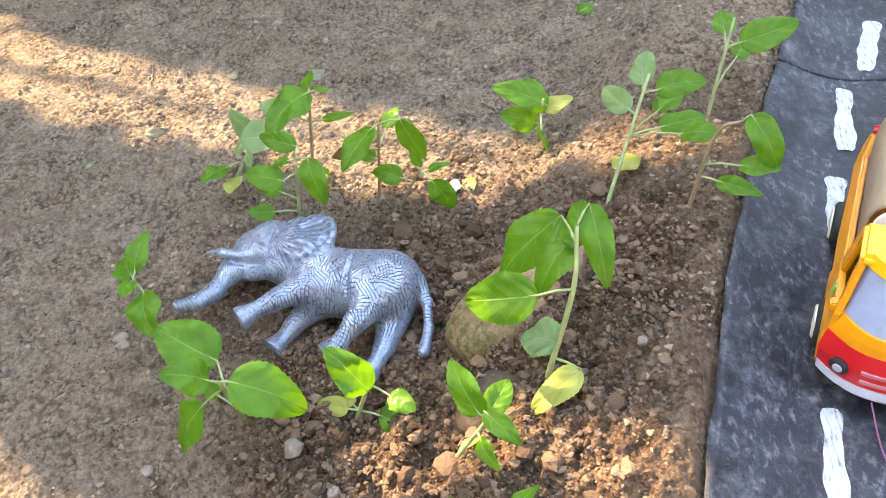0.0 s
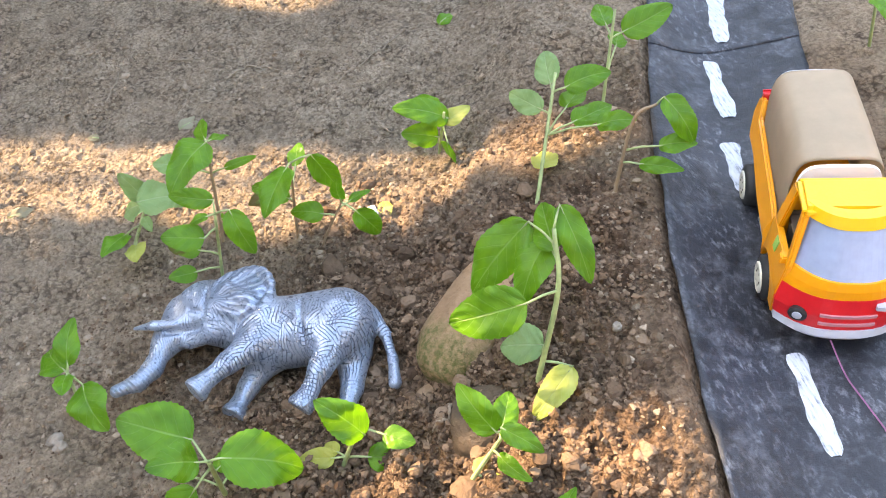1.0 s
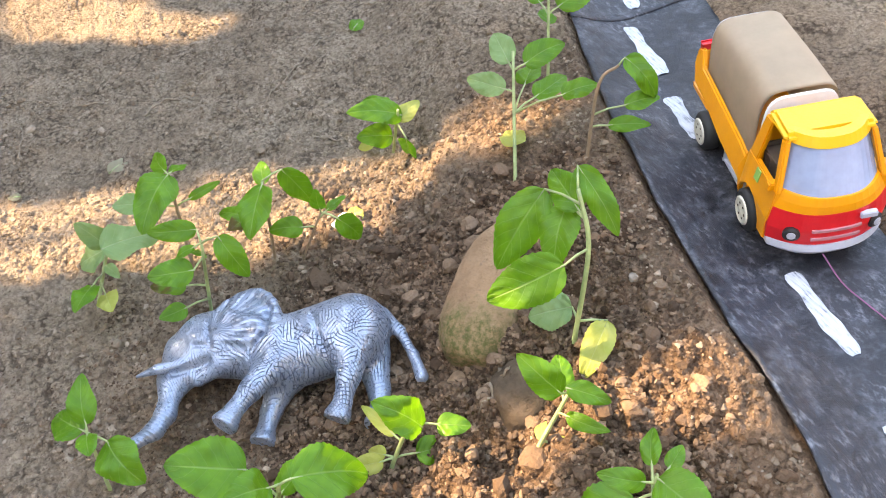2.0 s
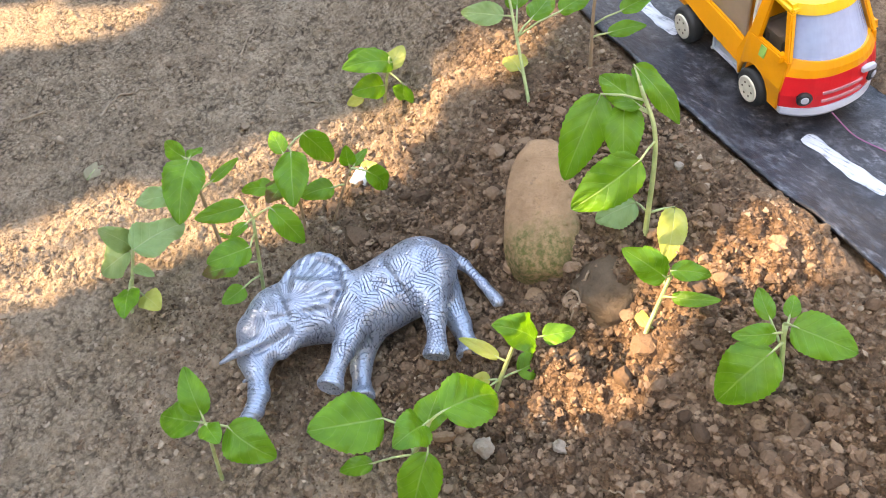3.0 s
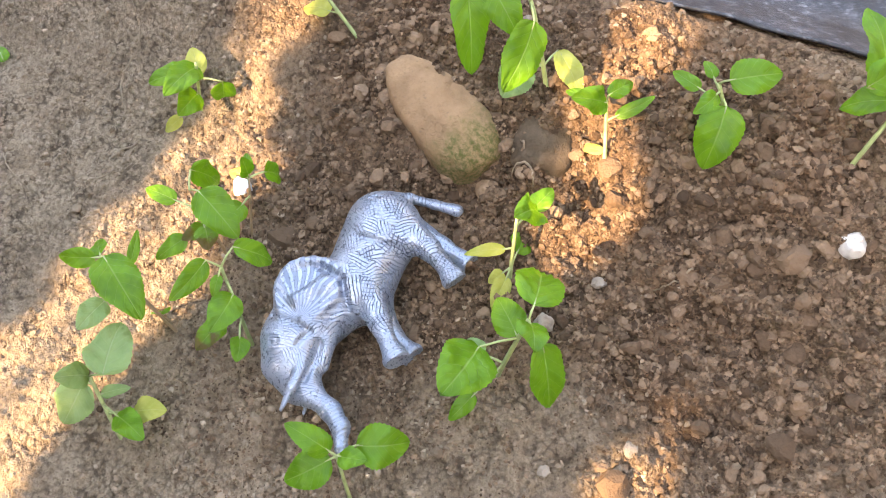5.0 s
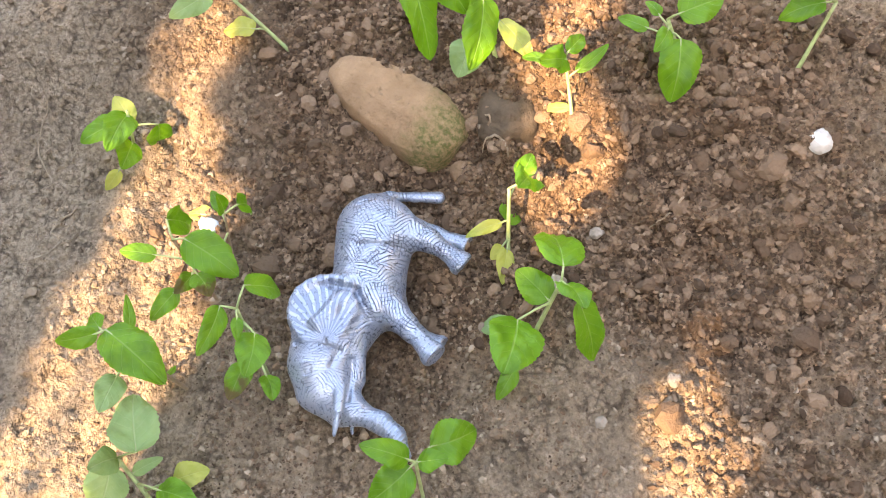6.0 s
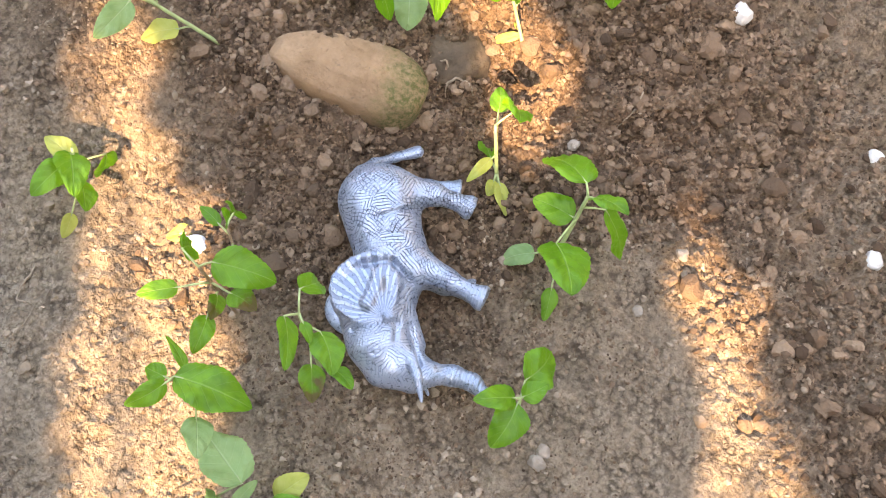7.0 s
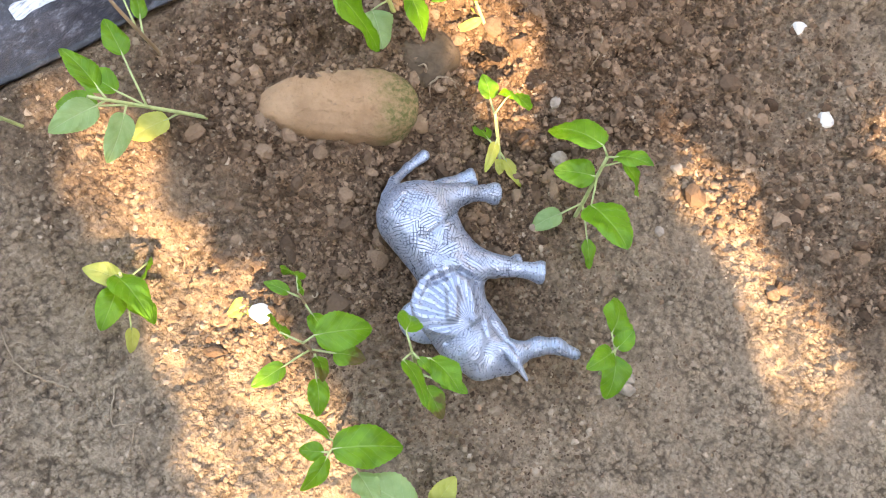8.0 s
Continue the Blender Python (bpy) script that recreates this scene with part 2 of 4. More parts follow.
LEAF_YELLOW = leaf_material("leaf_yellow", (0.30, 0.34, 0.05), (0.42, 0.42, 0.12), (0.5, 0.5, 0.22), (0.6, 0.62, 0.08), 0.55)
LEAF_DRY = leaf_material("leaf_dry", (0.23, 0.21, 0.14), (0.33, 0.29, 0.19), (0.4, 0.35, 0.24), (0.3, 0.26, 0.14), 0.8)
LEAF_CROWN = plain_material("leaf_crown", (0.05, 0.09, 0.02), 0.6, vary=0.3)
STEM = plain_material("stem_green", (0.30, 0.36, 0.15), 0.5, vary=0.25, scale=200.0)
STEM_BROWN = plain_material("stem_brown", (0.25, 0.17, 0.10), 0.6, vary=0.25, scale=200.0)
BARK = plain_material("bark", (0.13, 0.09, 0.06), 0.9, vary=0.35, scale=40.0, relief=0.8)
ROOT = plain_material("dry_root", (0.25, 0.185, 0.125), 0.9, vary=0.25, scale=300.0, relief=0.5)
ROAD = road_material()
PAINT = paint_material()
GREY_PLASTIC = elephant_material()
ROCK = stone_material("tan_stone", (0.235, 0.140, 0.076), (0.33, 0.205, 0.118), (0.17, 0.11, 0.07), moss=(0.085, 0.085, 0.022))
ROCK_GREY = stone_material("grey_brown_stone", (0.070, 0.048, 0.030), (0.135, 0.093, 0.060), (0.07, 0.065, 0.035))
PEBBLE = stone_material("pebble_stone", (0.27, 0.17, 0.10), (0.34, 0.23, 0.15), (0.2, 0.14, 0.1))
PALE_STONE = stone_material("pale_stone", (0.24, 0.19, 0.145), (0.33, 0.27, 0.215), (0.25, 0.2, 0.16))
WHITE_STONE = stone_material("white_stone", (0.48, 0.44, 0.39), (0.62, 0.58, 0.53), (0.5, 0.45, 0.38))
PETAL = plain_material("white_petal", (0.82, 0.82, 0.83), 0.55, vary=0.05)
YELLOW = plain_material("yellow_plastic", (0.74, 0.285, 0.008), 0.32, vary=0.05)
ROOF_YELLOW = plain_material("bright_yellow_plastic", (0.76, 0.40, 0.010), 0.32, vary=0.05)
RED = plain_material("red_sticker", (0.62, 0.012, 0.018), 0.35, vary=0.08)
BUMPER = plain_material("grey_plastic_bumper", (0.42, 0.44, 0.5), 0.4, vary=0.08)
TYRE = plain_material("black_tyre", (0.018, 0.018, 0.018), 0.7, vary=0.3)
RIM = plain_material("cream_rim", (0.62, 0.58, 0.47), 0.45, vary=0.1)
DARK = plain_material("dark_interior", (0.10, 0.075, 0.055), 0.7)
BLACK_PLASTIC = plain_material("black_plastic", (0.02, 0.02, 0.022), 0.5)
SCREEN = plain_material("windscreen_print", (0.30, 0.36, 0.50), 0.12, vary=0.25, scale=30.0)
CARD = plain_material("brown_cardboard", (0.58, 0.46, 0.33), 0.85, vary=0.08, scale=60.0)
WHITE_CARD = plain_material("white_card", (0.80, 0.79, 0.78), 0.75, vary=0.05, scale=60.0)
GRILLE_PINK = plain_material("faded_print", (0.45, 0.20, 0.22), 0.5)
THREAD = plain_material("purple_thread", (0.24, 0.09, 0.18), 0.8)
GREEN_MARK = plain_material("green_sticker", (0.22, 0.42, 0.10), 0.5)


# ---- mesh helpers ----
def link(name, bm, materials, parent=None, label="", smooth=True):
    me = bpy.data.meshes.new(name)
    bm.to_mesh(me)
    bm.free()
    if smooth:
        for p in me.polygons:
            p.use_smooth = True
    for m in materials if isinstance(materials, (list, tuple)) else [materials]:
        me.materials.append(m)
    ob = new(name, me)
    if parent:
        ob.parent = parent
    if label:
        ob["label"] = label
    return ob


def part(name, bm, material, parent, label="", smooth=False):
    return link(name, bm, material, parent, label, smooth)


def arrays(name, verts, faces, material, smooth=True):
    me = bpy.data.meshes.new(name)
    me.from_pydata(verts, [], faces)
    if smooth:
        me.polygons.foreach_set("use_smooth", np.ones(len(me.polygons), bool))
    me.materials.append(material)
    me.update()
    return new(name, me)


def box(x0, x1, y0, y1, z0, z1, bevel=0.0008, seg=2):
    bm = bmesh.new()
    bmesh.ops.create_cube(bm, size=1.0)
    for v in bm.verts:
        v.co = Vector((x0 + (v.co.x + 0.5) * (x1 - x0), y0 + (v.co.y + 0.5) * (y1 - y0), z0 + (v.co.z + 0.5) * (z1 - z0)))
    if bevel:
        bmesh.ops.bevel(bm, geom=bm.edges[:], offset=bevel, segments=seg, affect="EDGES", clamp_overlap=True)
    return bm


def prism(outline, y0, y1, bevel=0.0008):
    """A plate with an outline in x and z, from y0 to y1, edges rounded."""
    bm = bmesh.new()
    a = [bm.verts.new((x, y0, z)) for x, z in outline]
    b = [bm.verts.new((x, y1, z)) for x, z in outline]
    bm.faces.new(a)
    bm.faces.new(b[::-1])
    for i in range(len(a)):
        j = (i + 1) % len(a)
        bm.faces.new((a[j], a[i], b[i], b[j]))
    bmesh.ops.recalc_face_normals(bm, faces=bm.faces[:])
    if bevel:
        bmesh.ops.bevel(bm, geom=bm.edges[:], offset=bevel, segments=2, affect="EDGES", clamp_overlap=True)
    return bm


def lathe(profile, n=28):
    """Turned about the y axis: profile of (radius, y)."""
    bm = bmesh.new()
    rings = [[bm.verts.new((r * math.cos(2 * math.pi * k / n), y, r * math.sin(2 * math.pi * k / n))) for k in range(n)] for r, y in profile]
    for p, q in zip(rings, rings[1:]):
        for k in range(n):
            bm.faces.new((p[k], p[(k + 1) % n], q[(k + 1) % n], q[k]))
    bm.faces.new(rings[0][::-1])
    bm.faces.new(rings[-1])
    bmesh.ops.recalc_face_normals(bm, faces=bm.faces[:])
    return bm


def tube(bm, points, radii, n=8, mat=0):
    """A tapered tube along points, added to bm."""
    pts = [Vector(p) for p in points]
    rings = []
    for i, p in enumerate(pts):
        d = (pts[min(i + 1, len(pts) - 1)] - pts[max(i - 1, 0)]).normalized()
        a = d.cross(Vector((0.31, 0.87, 0.23))).normalized()
        b = d.cross(a)
        r = radii[i] if isinstance(radii, (list, tuple)) else radii
        rings.append([bm.verts.new(p + r * (math.cos(2 * math.pi * k / n) * a + math.sin(2 * math.pi * k / n) * b)) for k in range(n)])
    made = []
    for p, q in zip(rings, rings[1:]):
        for k in range(n):
            made.append(bm.faces.new((p[k], p[(k + 1) % n], q[(k + 1) % n], q[k])))
    made += [bm.faces.new(rings[0][::-1]), bm.faces.new(rings[-1])]
    for f in made:
        f.material_index = mat
    return bm


def curve(points, steps=6):
    """Smooth points through a few knots."""
    k = [Vector(p) for p in points]
    k = [2 * k[0] - k[1]] + k + [2 * k[-1] - k[-2]]
    out = []
    for a, b, c, d in zip(k, k[1:], k[2:], k[3:]):
        for i in range(steps):
            t = i / steps
            out.append(0.5 * (2 * b + (c - a) * t + (2 * a - 5 * b + 4 * c - d) * t * t + (3 * b - a - 3 * c + d) * t ** 3))
    return out + [k[-2]]


# ---- ground ----
RNG = np.random.default_rng(7)
LATTICE = RNG.random((256, 256))


def value_noise(x, y):
    xi, yi = np.floor(x).astype(int), np.floor(y).astype(int)
    fx, fy = x - xi, y - yi
    fx, fy = fx * fx * (3 - 2 * fx), fy * fy * (3 - 2 * fy)
    g = lambda i, j: LATTICE[(xi + i) % 256, (yi + j) % 256]
    return (g(0, 0) * (1 - fx) + g(1, 0) * fx) * (1 - fy) + (g(0, 1) * (1 - fx) + g(1, 1) * fx) * fy - 0.5


def fbm(x, y, scale, octaves=4, gain=0.5):
    total, amp = 0.0, 1.0
    for o in range(octaves):
        total = total + amp * value_noise(x * scale + 17.3 * o, y * scale + 5.1 * o)
        scale, amp = scale * 2.03, amp * gain
    return total


def clods(x, y, size, seed, share=0.75):
    """Rounded lumps of many heights, one in most cells of a jittered lattice."""
    u, v = x / size, y / size
    i0, j0 = np.floor(u).astype(int), np.floor(v).astype(int)
    best = np.zeros(u.shape)
    for di in (-1, 0, 1):
        for dj in (-1, 0, 1):
            i, j = i0 + di, j0 + dj
            a = LATTICE[(i * 7 + seed) % 256, (j * 13 + 3 * seed) % 256]
            b = LATTICE[(i * 11 + 5 * seed) % 256, (j * 5 + seed) % 256]
            c = LATTICE[(i * 3 + 2 * seed + 9) % 256, (j * 17 + 7 * seed) % 256]
            dx, dy = u - i - 0.15 - 0.7 * a, v - j - 0.15 - 0.7 * b
            turn = 6.28 * a * b
            p, q = dx * np.cos(turn) + dy * np.sin(turn), dy * np.cos(turn) - dx * np.sin(turn)
            r = 0.34 + 0.42 * c
            d = (np.abs(p / r) ** 2.6 + np.abs(q / (r * (0.6 + 0.4 * b))) ** 2.6)
            best = np.maximum(best, np.where(c < share, np.clip(1 - d, 0, 1) ** 0.55 * (0.25 + 0.75 * c / share), 0))
    return best


def ease(t):
    t = np.clip(t, 0, 1)
    return t * t * (3 - 2 * t)


def road_edge(y):
    """The x of the road's western edge."""
    return 0.055 + 0.05 * y + 0.33 * y * np.minimum(y, 0.75) - np.clip(0.20 * (0.155 - y), 0, 0.02)


def road_width(y):
    return 0.092 - 0.022 * ease((0.22 - y) / 0.1)


def bump_at(x, y, cx, cy, r, h):
    return h * np.exp(-((x - cx) ** 2 + (y - cy) ** 2) / (r * r))


def land(x, y):
    """Broad shape: a hollow round the toy, and a low bank along the road."""
    s = x - road_edge(y)
    h = 0.032 * ease((s + 0.145) / 0.095) - 0.017 * ease((s + 0.01) / 0.05)
    h = h - 0.006 * ease((0.26 - y) / 0.1) * ease((-0.07 - x) / 0.06)
    h = h + bump_at(x, y, 0.045, 0.212, 0.022, 0.005) + bump_at(x, y, 0.065, 0.2, 0.018, 0.004)
    h = h - bump_at(x, y, -0.0175, 0.2195, 0.0085, 0.015) + bump_at(x, y, -0.034, 0.222, 0.013, 0.003)
    h = h + 0.0075 * ease((x + 0.066 - 0.3 * (y - 0.165)) / 0.005) * ease((y - 0.085) / 0.03) * ease((0.21 - y) / 0.03) * ease((0.03 - x) / 0.06)
    h = h - bump_at(x, y, -0.08, 0.28, 0.04, 0.002) - bump_at(x, y, -0.162, 0.41, 0.008, 0.003)
    return h


def rough_mask(x, y):
    """Where the soil is dug and crumbly rather than trodden smooth."""
    s = x - road_edge(y)
    m = ease((s + 0.21) / 0.06) * ease((0.36 - y) / 0.05) + 0.75 * ease((0.21 - y) / 0.05)
    m = m * np.exp(-np.maximum(0, np.hypot(x, y - 0.25) - 0.45) / 0.12)
    m = m + 0.8 * np.exp(-((x + 0.02) ** 2 + (y - 0.335) ** 2) / 0.055 ** 2)
    return np.clip(m, 0, 1) * (0.12 + 0.88 * ease((-s - 0.012) / 0.03))


def surface(x, y):
    """The ground's height with its lumps."""
    x, y = np.asarray(x, float), np.asarray(y, float)
    s = x - road_edge(y)
    under = ease((s + 0.008) / 0.01) * ease((road_width(y) + 0.004 - s) / 0.01)
    m = rough_mask(x, y)
    near = np.exp(-np.maximum(0, np.hypot(x - 0.05, y - 0.35) - 0.75) / 0.5)
    z = land(x, y) + 0.010 * fbm(x, y, 4.0, 3) * (1 - under)
    z = z + (1 - under) * near * (0.0040 * fbm(x, y, 26.0, 4, 0.55) + (0.0022 + 0.0058 * m) * fbm(x + 3.1, y, 95.0, 3, 0.65) + (0.0019 + 0.0010 * m) * fbm(x, y + 1.7, 300.0, 2, 0.7))
    clod = fbm(x + 0.7, y + 0.2, 140.0, 2, 0.6)
    z = z + (1 - under) * m * 0.0065 * np.clip(clod - 0.06, 0, 1)
    z = z - (1 - under) * near * (0.25 + 0.75 * m) * 0.006 * np.clip(-clod - 0.16, 0, 1)
    m = np.maximum(m, bump_at(x, y, -0.080, 0.300, 0.085, 0.72))
    dry = 0.38 + 0.62 * m
    patchy = np.clip(0.55 + 1.5 * fbm(x + 1.9, y + 0.4, 22.0, 3), 0.05, 1.3)
    wx, wy = x + 0.0016 * fbm(x, y, 210.0, 2), y + 0.0016 * fbm(x + 5.0, y, 210.0, 2)
    lumps = 0.0030 * m * clods(wx, wy, 0.0085, 3, 0.42) + 0.0021 * dry * clods(wx, wy, 0.0046, 5, 0.62) + 0.0013 * (0.5 + 0.5 * m) * clods(wx, wy, 0.0026, 8, 0.75)
    z = z + (1 - under) * near * (lumps * patchy - 0.0011 * m)
    return z - 0.0025 * under


def ground_z(x, y):
    return float(surface(np.array([x]), np.array([y]))[0])


def axis_steps(lo, hi, n, far):
    mid = np.linspace(lo, hi, n)
    d, out, step = mid[1] - mid[0], [], mid[1] - mid[0]
    reach = 0.0
    while reach < far:
        step *= 1.04 if step < 0.02 else 1.25
        reach += step
        out.append(reach)
    out = np.array(out)
    return np.concatenate([lo - out[::-1], mid, hi + out])


def build_ground():
    xs, ys = axis_steps(-0.30, 0.13, 540, 60.0), axis_steps(0.08, 0.49, 515, 60.0)
    gx, gy = np.meshgrid(xs, ys)
    gz = surface(gx, gy)
    far = np.hypot(gx, gy)
    gz = np.where(far > 1.6, gz * np.exp(-(far - 1.6)), gz)
    verts = np.stack([gx, gy, gz], -1).reshape(-1, 3)
    r, c = gx.shape
    i = np.arange(r * c).reshape(r, c)
    faces = np.stack([i[:-1, :-1], i[:-1, 1:], i[1:, 1:], i[1:, :-1]], -1).reshape(-1, 4)
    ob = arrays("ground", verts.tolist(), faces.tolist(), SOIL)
    dug_layer = ob.data.attributes.new("dug", "FLOAT", "POINT")
    dug_layer.data.foreach_set("value", np.clip((rough_mask(gx, gy) * (0.3 + 0.7 * ease((gy - 0.07) / 0.09))) + 0.7 * ease((gx - road_edge(gy) + 0.11) / 0.05) * ease((0.46 - gy) / 0.06) * ease((0.3 - gx) / 0.1) * ease((gy + 0.2) / 0.1) * (0.35 + 0.65 * ease((gy - 0.08) / 0.08)) + bump_at(gx, gy, -0.085, 0.295, 0.075, 0.85), 0, 1).ravel())
    return tagged(ob, "dry brown garden soil, trodden and crumbly", "soil", kind="structure")


ground = build_ground()


def build_road(y0, y1, lift, label):
    """A thin stiff sheet laid over the bank, with a real edge."""
    ny, nx = int((y1 - y0) / 0.004), 26
    rows = []
    for j in range(ny + 1):
        y = y0 + (y1 - y0) * j / ny
        row = []
        for i in range(nx + 1):
            f = i / nx
            x = road_edge(y) + road_width(y) * f
            wob = 0.0022 * float(fbm(np.array([y]), np.array([f * 0.3 + 2.0]), 34.0, 3)[0]) * (1 if i in (0, nx) else 0.6)
            z = float(land(np.array([x]), np.array([y]))[0]) + lift + 0.0016 * float(fbm(np.array([x]), np.array([y]), 30.0, 3)[0])
            if i < 3:
                z += 0.0012 * (1 - i / 3) * (0.5 + math.sin(47 * y) * 0.5)
            row.append((x + wob, y, z))
        rows.append(row)
    bm = bmesh.new()
    top = [[bm.verts.new(p) for p in row] for row in rows]
    low = [[bm.verts.new((x, y, z - 0.0016)) for x, y, z in row] for row in rows]
    for j in range(ny):
        for i in range(nx):
            bm.faces.new((top[j][i], top[j][i + 1], top[j + 1][i + 1], top[j + 1][i]))
            bm.faces.new((low[j][i], low[j + 1][i], low[j + 1][i + 1], low[j][i + 1]))
    for j in range(ny):
        bm.faces.new((top[j][0], top[j + 1][0], low[j + 1][0], low[j][0]))
        bm.faces.new((top[j][nx], low[j][nx], low[j + 1][nx], top[j + 1][nx]))
    for i in range(nx):
        bm.faces.new((top[0][i], low[0][i], low[0][i + 1], top[0][i + 1]))
        bm.faces.new((top[ny][i], top[ny][i + 1], low[ny][i + 1], low[ny][i]))
    ob = link("road", bm, ROAD)
    return tagged(ob, label, "toy road", kind="structure")


def road_z(x, y):
    return float(land(np.array([x]), np.array([y]))[0]) + 0.0016 * float(fbm(np.array([x]), np.array([y]), 30.0, 3)[0])


# unseen walls, added to block low sky light; the east one stays low
def added_wall(name, x0, x1, y0, y1, label):
    bm = box(x0, x1, y0, y1, -0.12, 0.9 if name == "wall_east" else 1.9, 0.01)
    return tagged(link(name, bm, ADDED_WALL, smooth=False), label, "wall", kind="structure")


added_wall("wall_west", -2.75, -2.6, -2.2, 3.0, "plain brown plastered wall, unseen, added to block low sky light")
added_wall("wall_east", 2.4, 2.55, -2.2, 3.0, "plain brown plastered wall, unseen, added to block low sky light")
added_wall("wall_south", -2.75, 2.55, -2.36, -2.203, "plain brown plastered wall, unseen, added to block low sky light")
added_wall("wall_north", -2.75, 2.55, 3.003, 3.16, "plain brown plastered wall, unseen, added to block low sky light")

road = build_road(-0.08, 0.452, 0.0022, "black painted toy road sheet with chalky scuffs")
road_far = build_road(0.445, 0.80, 0.0031, "second black toy road sheet overlapping the first")


def build_dash(a, b, width, lift=0.0022):
    """A brushed stroke of white paint, a little uneven."""
    a, b = Vector(a), Vector(b)
    d = (b - a).normalized()
    side = Vector((-d.y, d.x))
    bm = bmesh.new()
    n, rows = 22, []
    for i in range(n + 1):
        f = i / n
        c = a.lerp(b, f)
        w = width * (0.46 + 0.04 * math.sin(5 * f + a.x * 90) + 0.035 * math.sin(23 * f + a.y * 50)) * min(1, 0.7 + 6 * min(f, 1 - f))
        row = []
        for k in (-1, -0.5, 0, 0.5, 1):
            p = c + side * w * k + side * 0.0006 * math.sin(9 * f + k)
            row.append(bm.verts.new((p.x, p.y, road_z(p.x, p.y) + lift + (0.0007 if abs(k) < 1 else 0.0002))))
        rows.append(row)
    for p, q in zip(rows, rows[1:]):
        for k in range(4):
            bm.faces.new((p[k], p[k + 1], q[k + 1], q[k]))
    bmesh.ops.recalc_face_normals(bm, faces=bm.faces[:])
    ob = link("lane_dash", bm, PAINT)
    return tagged(ob, "hand-painted white lane dash on the black road", "lane marking", "lane dashes", "structure")


for a, b, w, lift in (((0.109, 0.158), (0.103, 0.112), 0.0085, 0.0022), ((0.127, 0.234), (0.121, 0.188), 0.0075, 0.0022),
                      ((0.157, 0.366), (0.150, 0.330), 0.0090, 0.0022), ((0.176, 0.436), (0.166, 0.386), 0.0095, 0.0022),
                      ((0.206, 0.502), (0.190, 0.452), 0.0100, 0.0031), ((0.235, 0.575), (0.218, 0.525), 0.0100, 0.0031)):
    build_dash(a, b, w, lift)


# ---- the toy elephant ----
def build_elephant():
    """One moulded body: tapered limbs blended into each other on a fine lattice."""
    mm = 0.001
    capsules = []           # ends, radii, flatten in z

    def cap(a, b, ra, rb, k=4.0):
        capsules.append((np.array(a, float), np.array(b, float), ra, rb, k))
    cap((-51, 303, 17), (-82, 307, 16), 16.8, 16.2)
    cap((-52, 299, 21), (-60, 300, 20), 14, 14)
    cap((-82, 309, 16), (-104, 323, 17), 15, 13.2)
    cap((-104, 325, 18), (-120, 325, 17), 13, 10, 5)
    cap((-111, 330, 20), (-122, 330, 17), 10.6, 8.8)
    cap((-122, 330, 17), (-132, 322, 14), 8.6, 6.0)
    cap((-120, 322, 17), (-132, 316, 15), 8.5, 5.3)
    cap((-132, 316, 15), (-138, 305, 13), 5.1, 3.9)
    cap((-138, 305, 13), (-144, 299, 13), 3.9, 3.3)
    cap((-144, 299, 13), (-153, 296, 14), 3.3, 2.9)
    cap((-97, 329, 20), (-112, 331, 20), 10.5, 10.5, 4)
    cap((-100, 322, 24), (-112, 324, 24), 6.5, 6.0, 3)
    cap((-125, 318.5, 23.5), (-134, 320, 25), 2.9, 2.2, 1.5)
    cap((-134, 320, 25), (-143.5, 322.5, 23), 2.2, 0.8, 1.0)
    cap((-128, 318, 9), (-140, 318, 9), 1.7, 0.7, 1.5)
    cap((-108, 313, 20), (-120, 313, 16), 4.5, 3.0, 3)
    cap((-86, 301, 22), (-100, 290.5, 23), 8.6, 4.7)
    cap((-100, 290.5, 23), (-110, 283.5, 22.5), 4.3, 3.9, 3)
    cap((-110, 283.5, 22.5), (-114, 280.5, 22), 4.0, 5.8, 1.2)
    cap((-88, 298, 9), (-97, 290, 4), 7.4, 4.4)
    cap((-97, 290, 4), (-102, 283, 2), 4.1, 4.0, 3)
    cap((-102, 283, 2), (-104, 280, 1.5), 4.2, 5.8, 1.2)
    cap((-54, 292, 22), (-61, 278, 21), 10.2, 5.2)
    cap((-61, 278, 21), (-68, 269, 17), 4.5, 3.9, 3)
    cap((-68, 269, 17), (-71.5, 265.5, 15.5), 4.0, 5.8, 1.2)
    cap((-48, 291, 9), (-51, 277, 4), 8.4, 4.8)
    cap((-51, 277, 4), (-55, 267, 2), 4.3, 4.2, 3)
    cap((-55, 267, 2), (-57, 264, 1.5), 4.3, 6.0, 1.2)
    cap((-36, 303, 18), (-32, 295, 13), 3.4, 2.5, 3)
    cap((-32, 295, 13), (-31, 284, 8), 2.3, 2.1, 2)
    cap((-31, 284, 8), (-32, 273, 6), 2.1, 3.0, 2)
    cap((-82, 308, 29.5), (-98, 326, 32), 4.5, 3.0, 3)
    rim = curve([(-97, 337.5, 26.0), (-90, 338, 28.5), (-82, 333.5, 30.5), (-78.5, 324.5, 31.5), (-80.5, 314, 31.5), (-87, 307, 30), (-95, 304.5, 26)], 2)
    for a, b in zip(rim, rim[1:]):
        cap(a, b, 1.3, 1.3, 3.2)
    flat = [((-91, 323.5, 29.6), (13.0, 15.0, 3.4), 0.62), ((-90, 333, 5), (13, 11, 3.0), 0.5), ((-117, 332, 27.5), (3.0, 2.4, 1.6), 0.3)]
    step = 0.6
    lo, hi = np.array((-162, 252, -10.0)), np.array((-22, 348, 42.0))
    n = np.ceil((hi - lo) / step).astype(int)
    gx, gy, gz = np.meshgrid(*[lo[i] + step * np.arange(n[i]) for i in range(3)], indexing="ij")
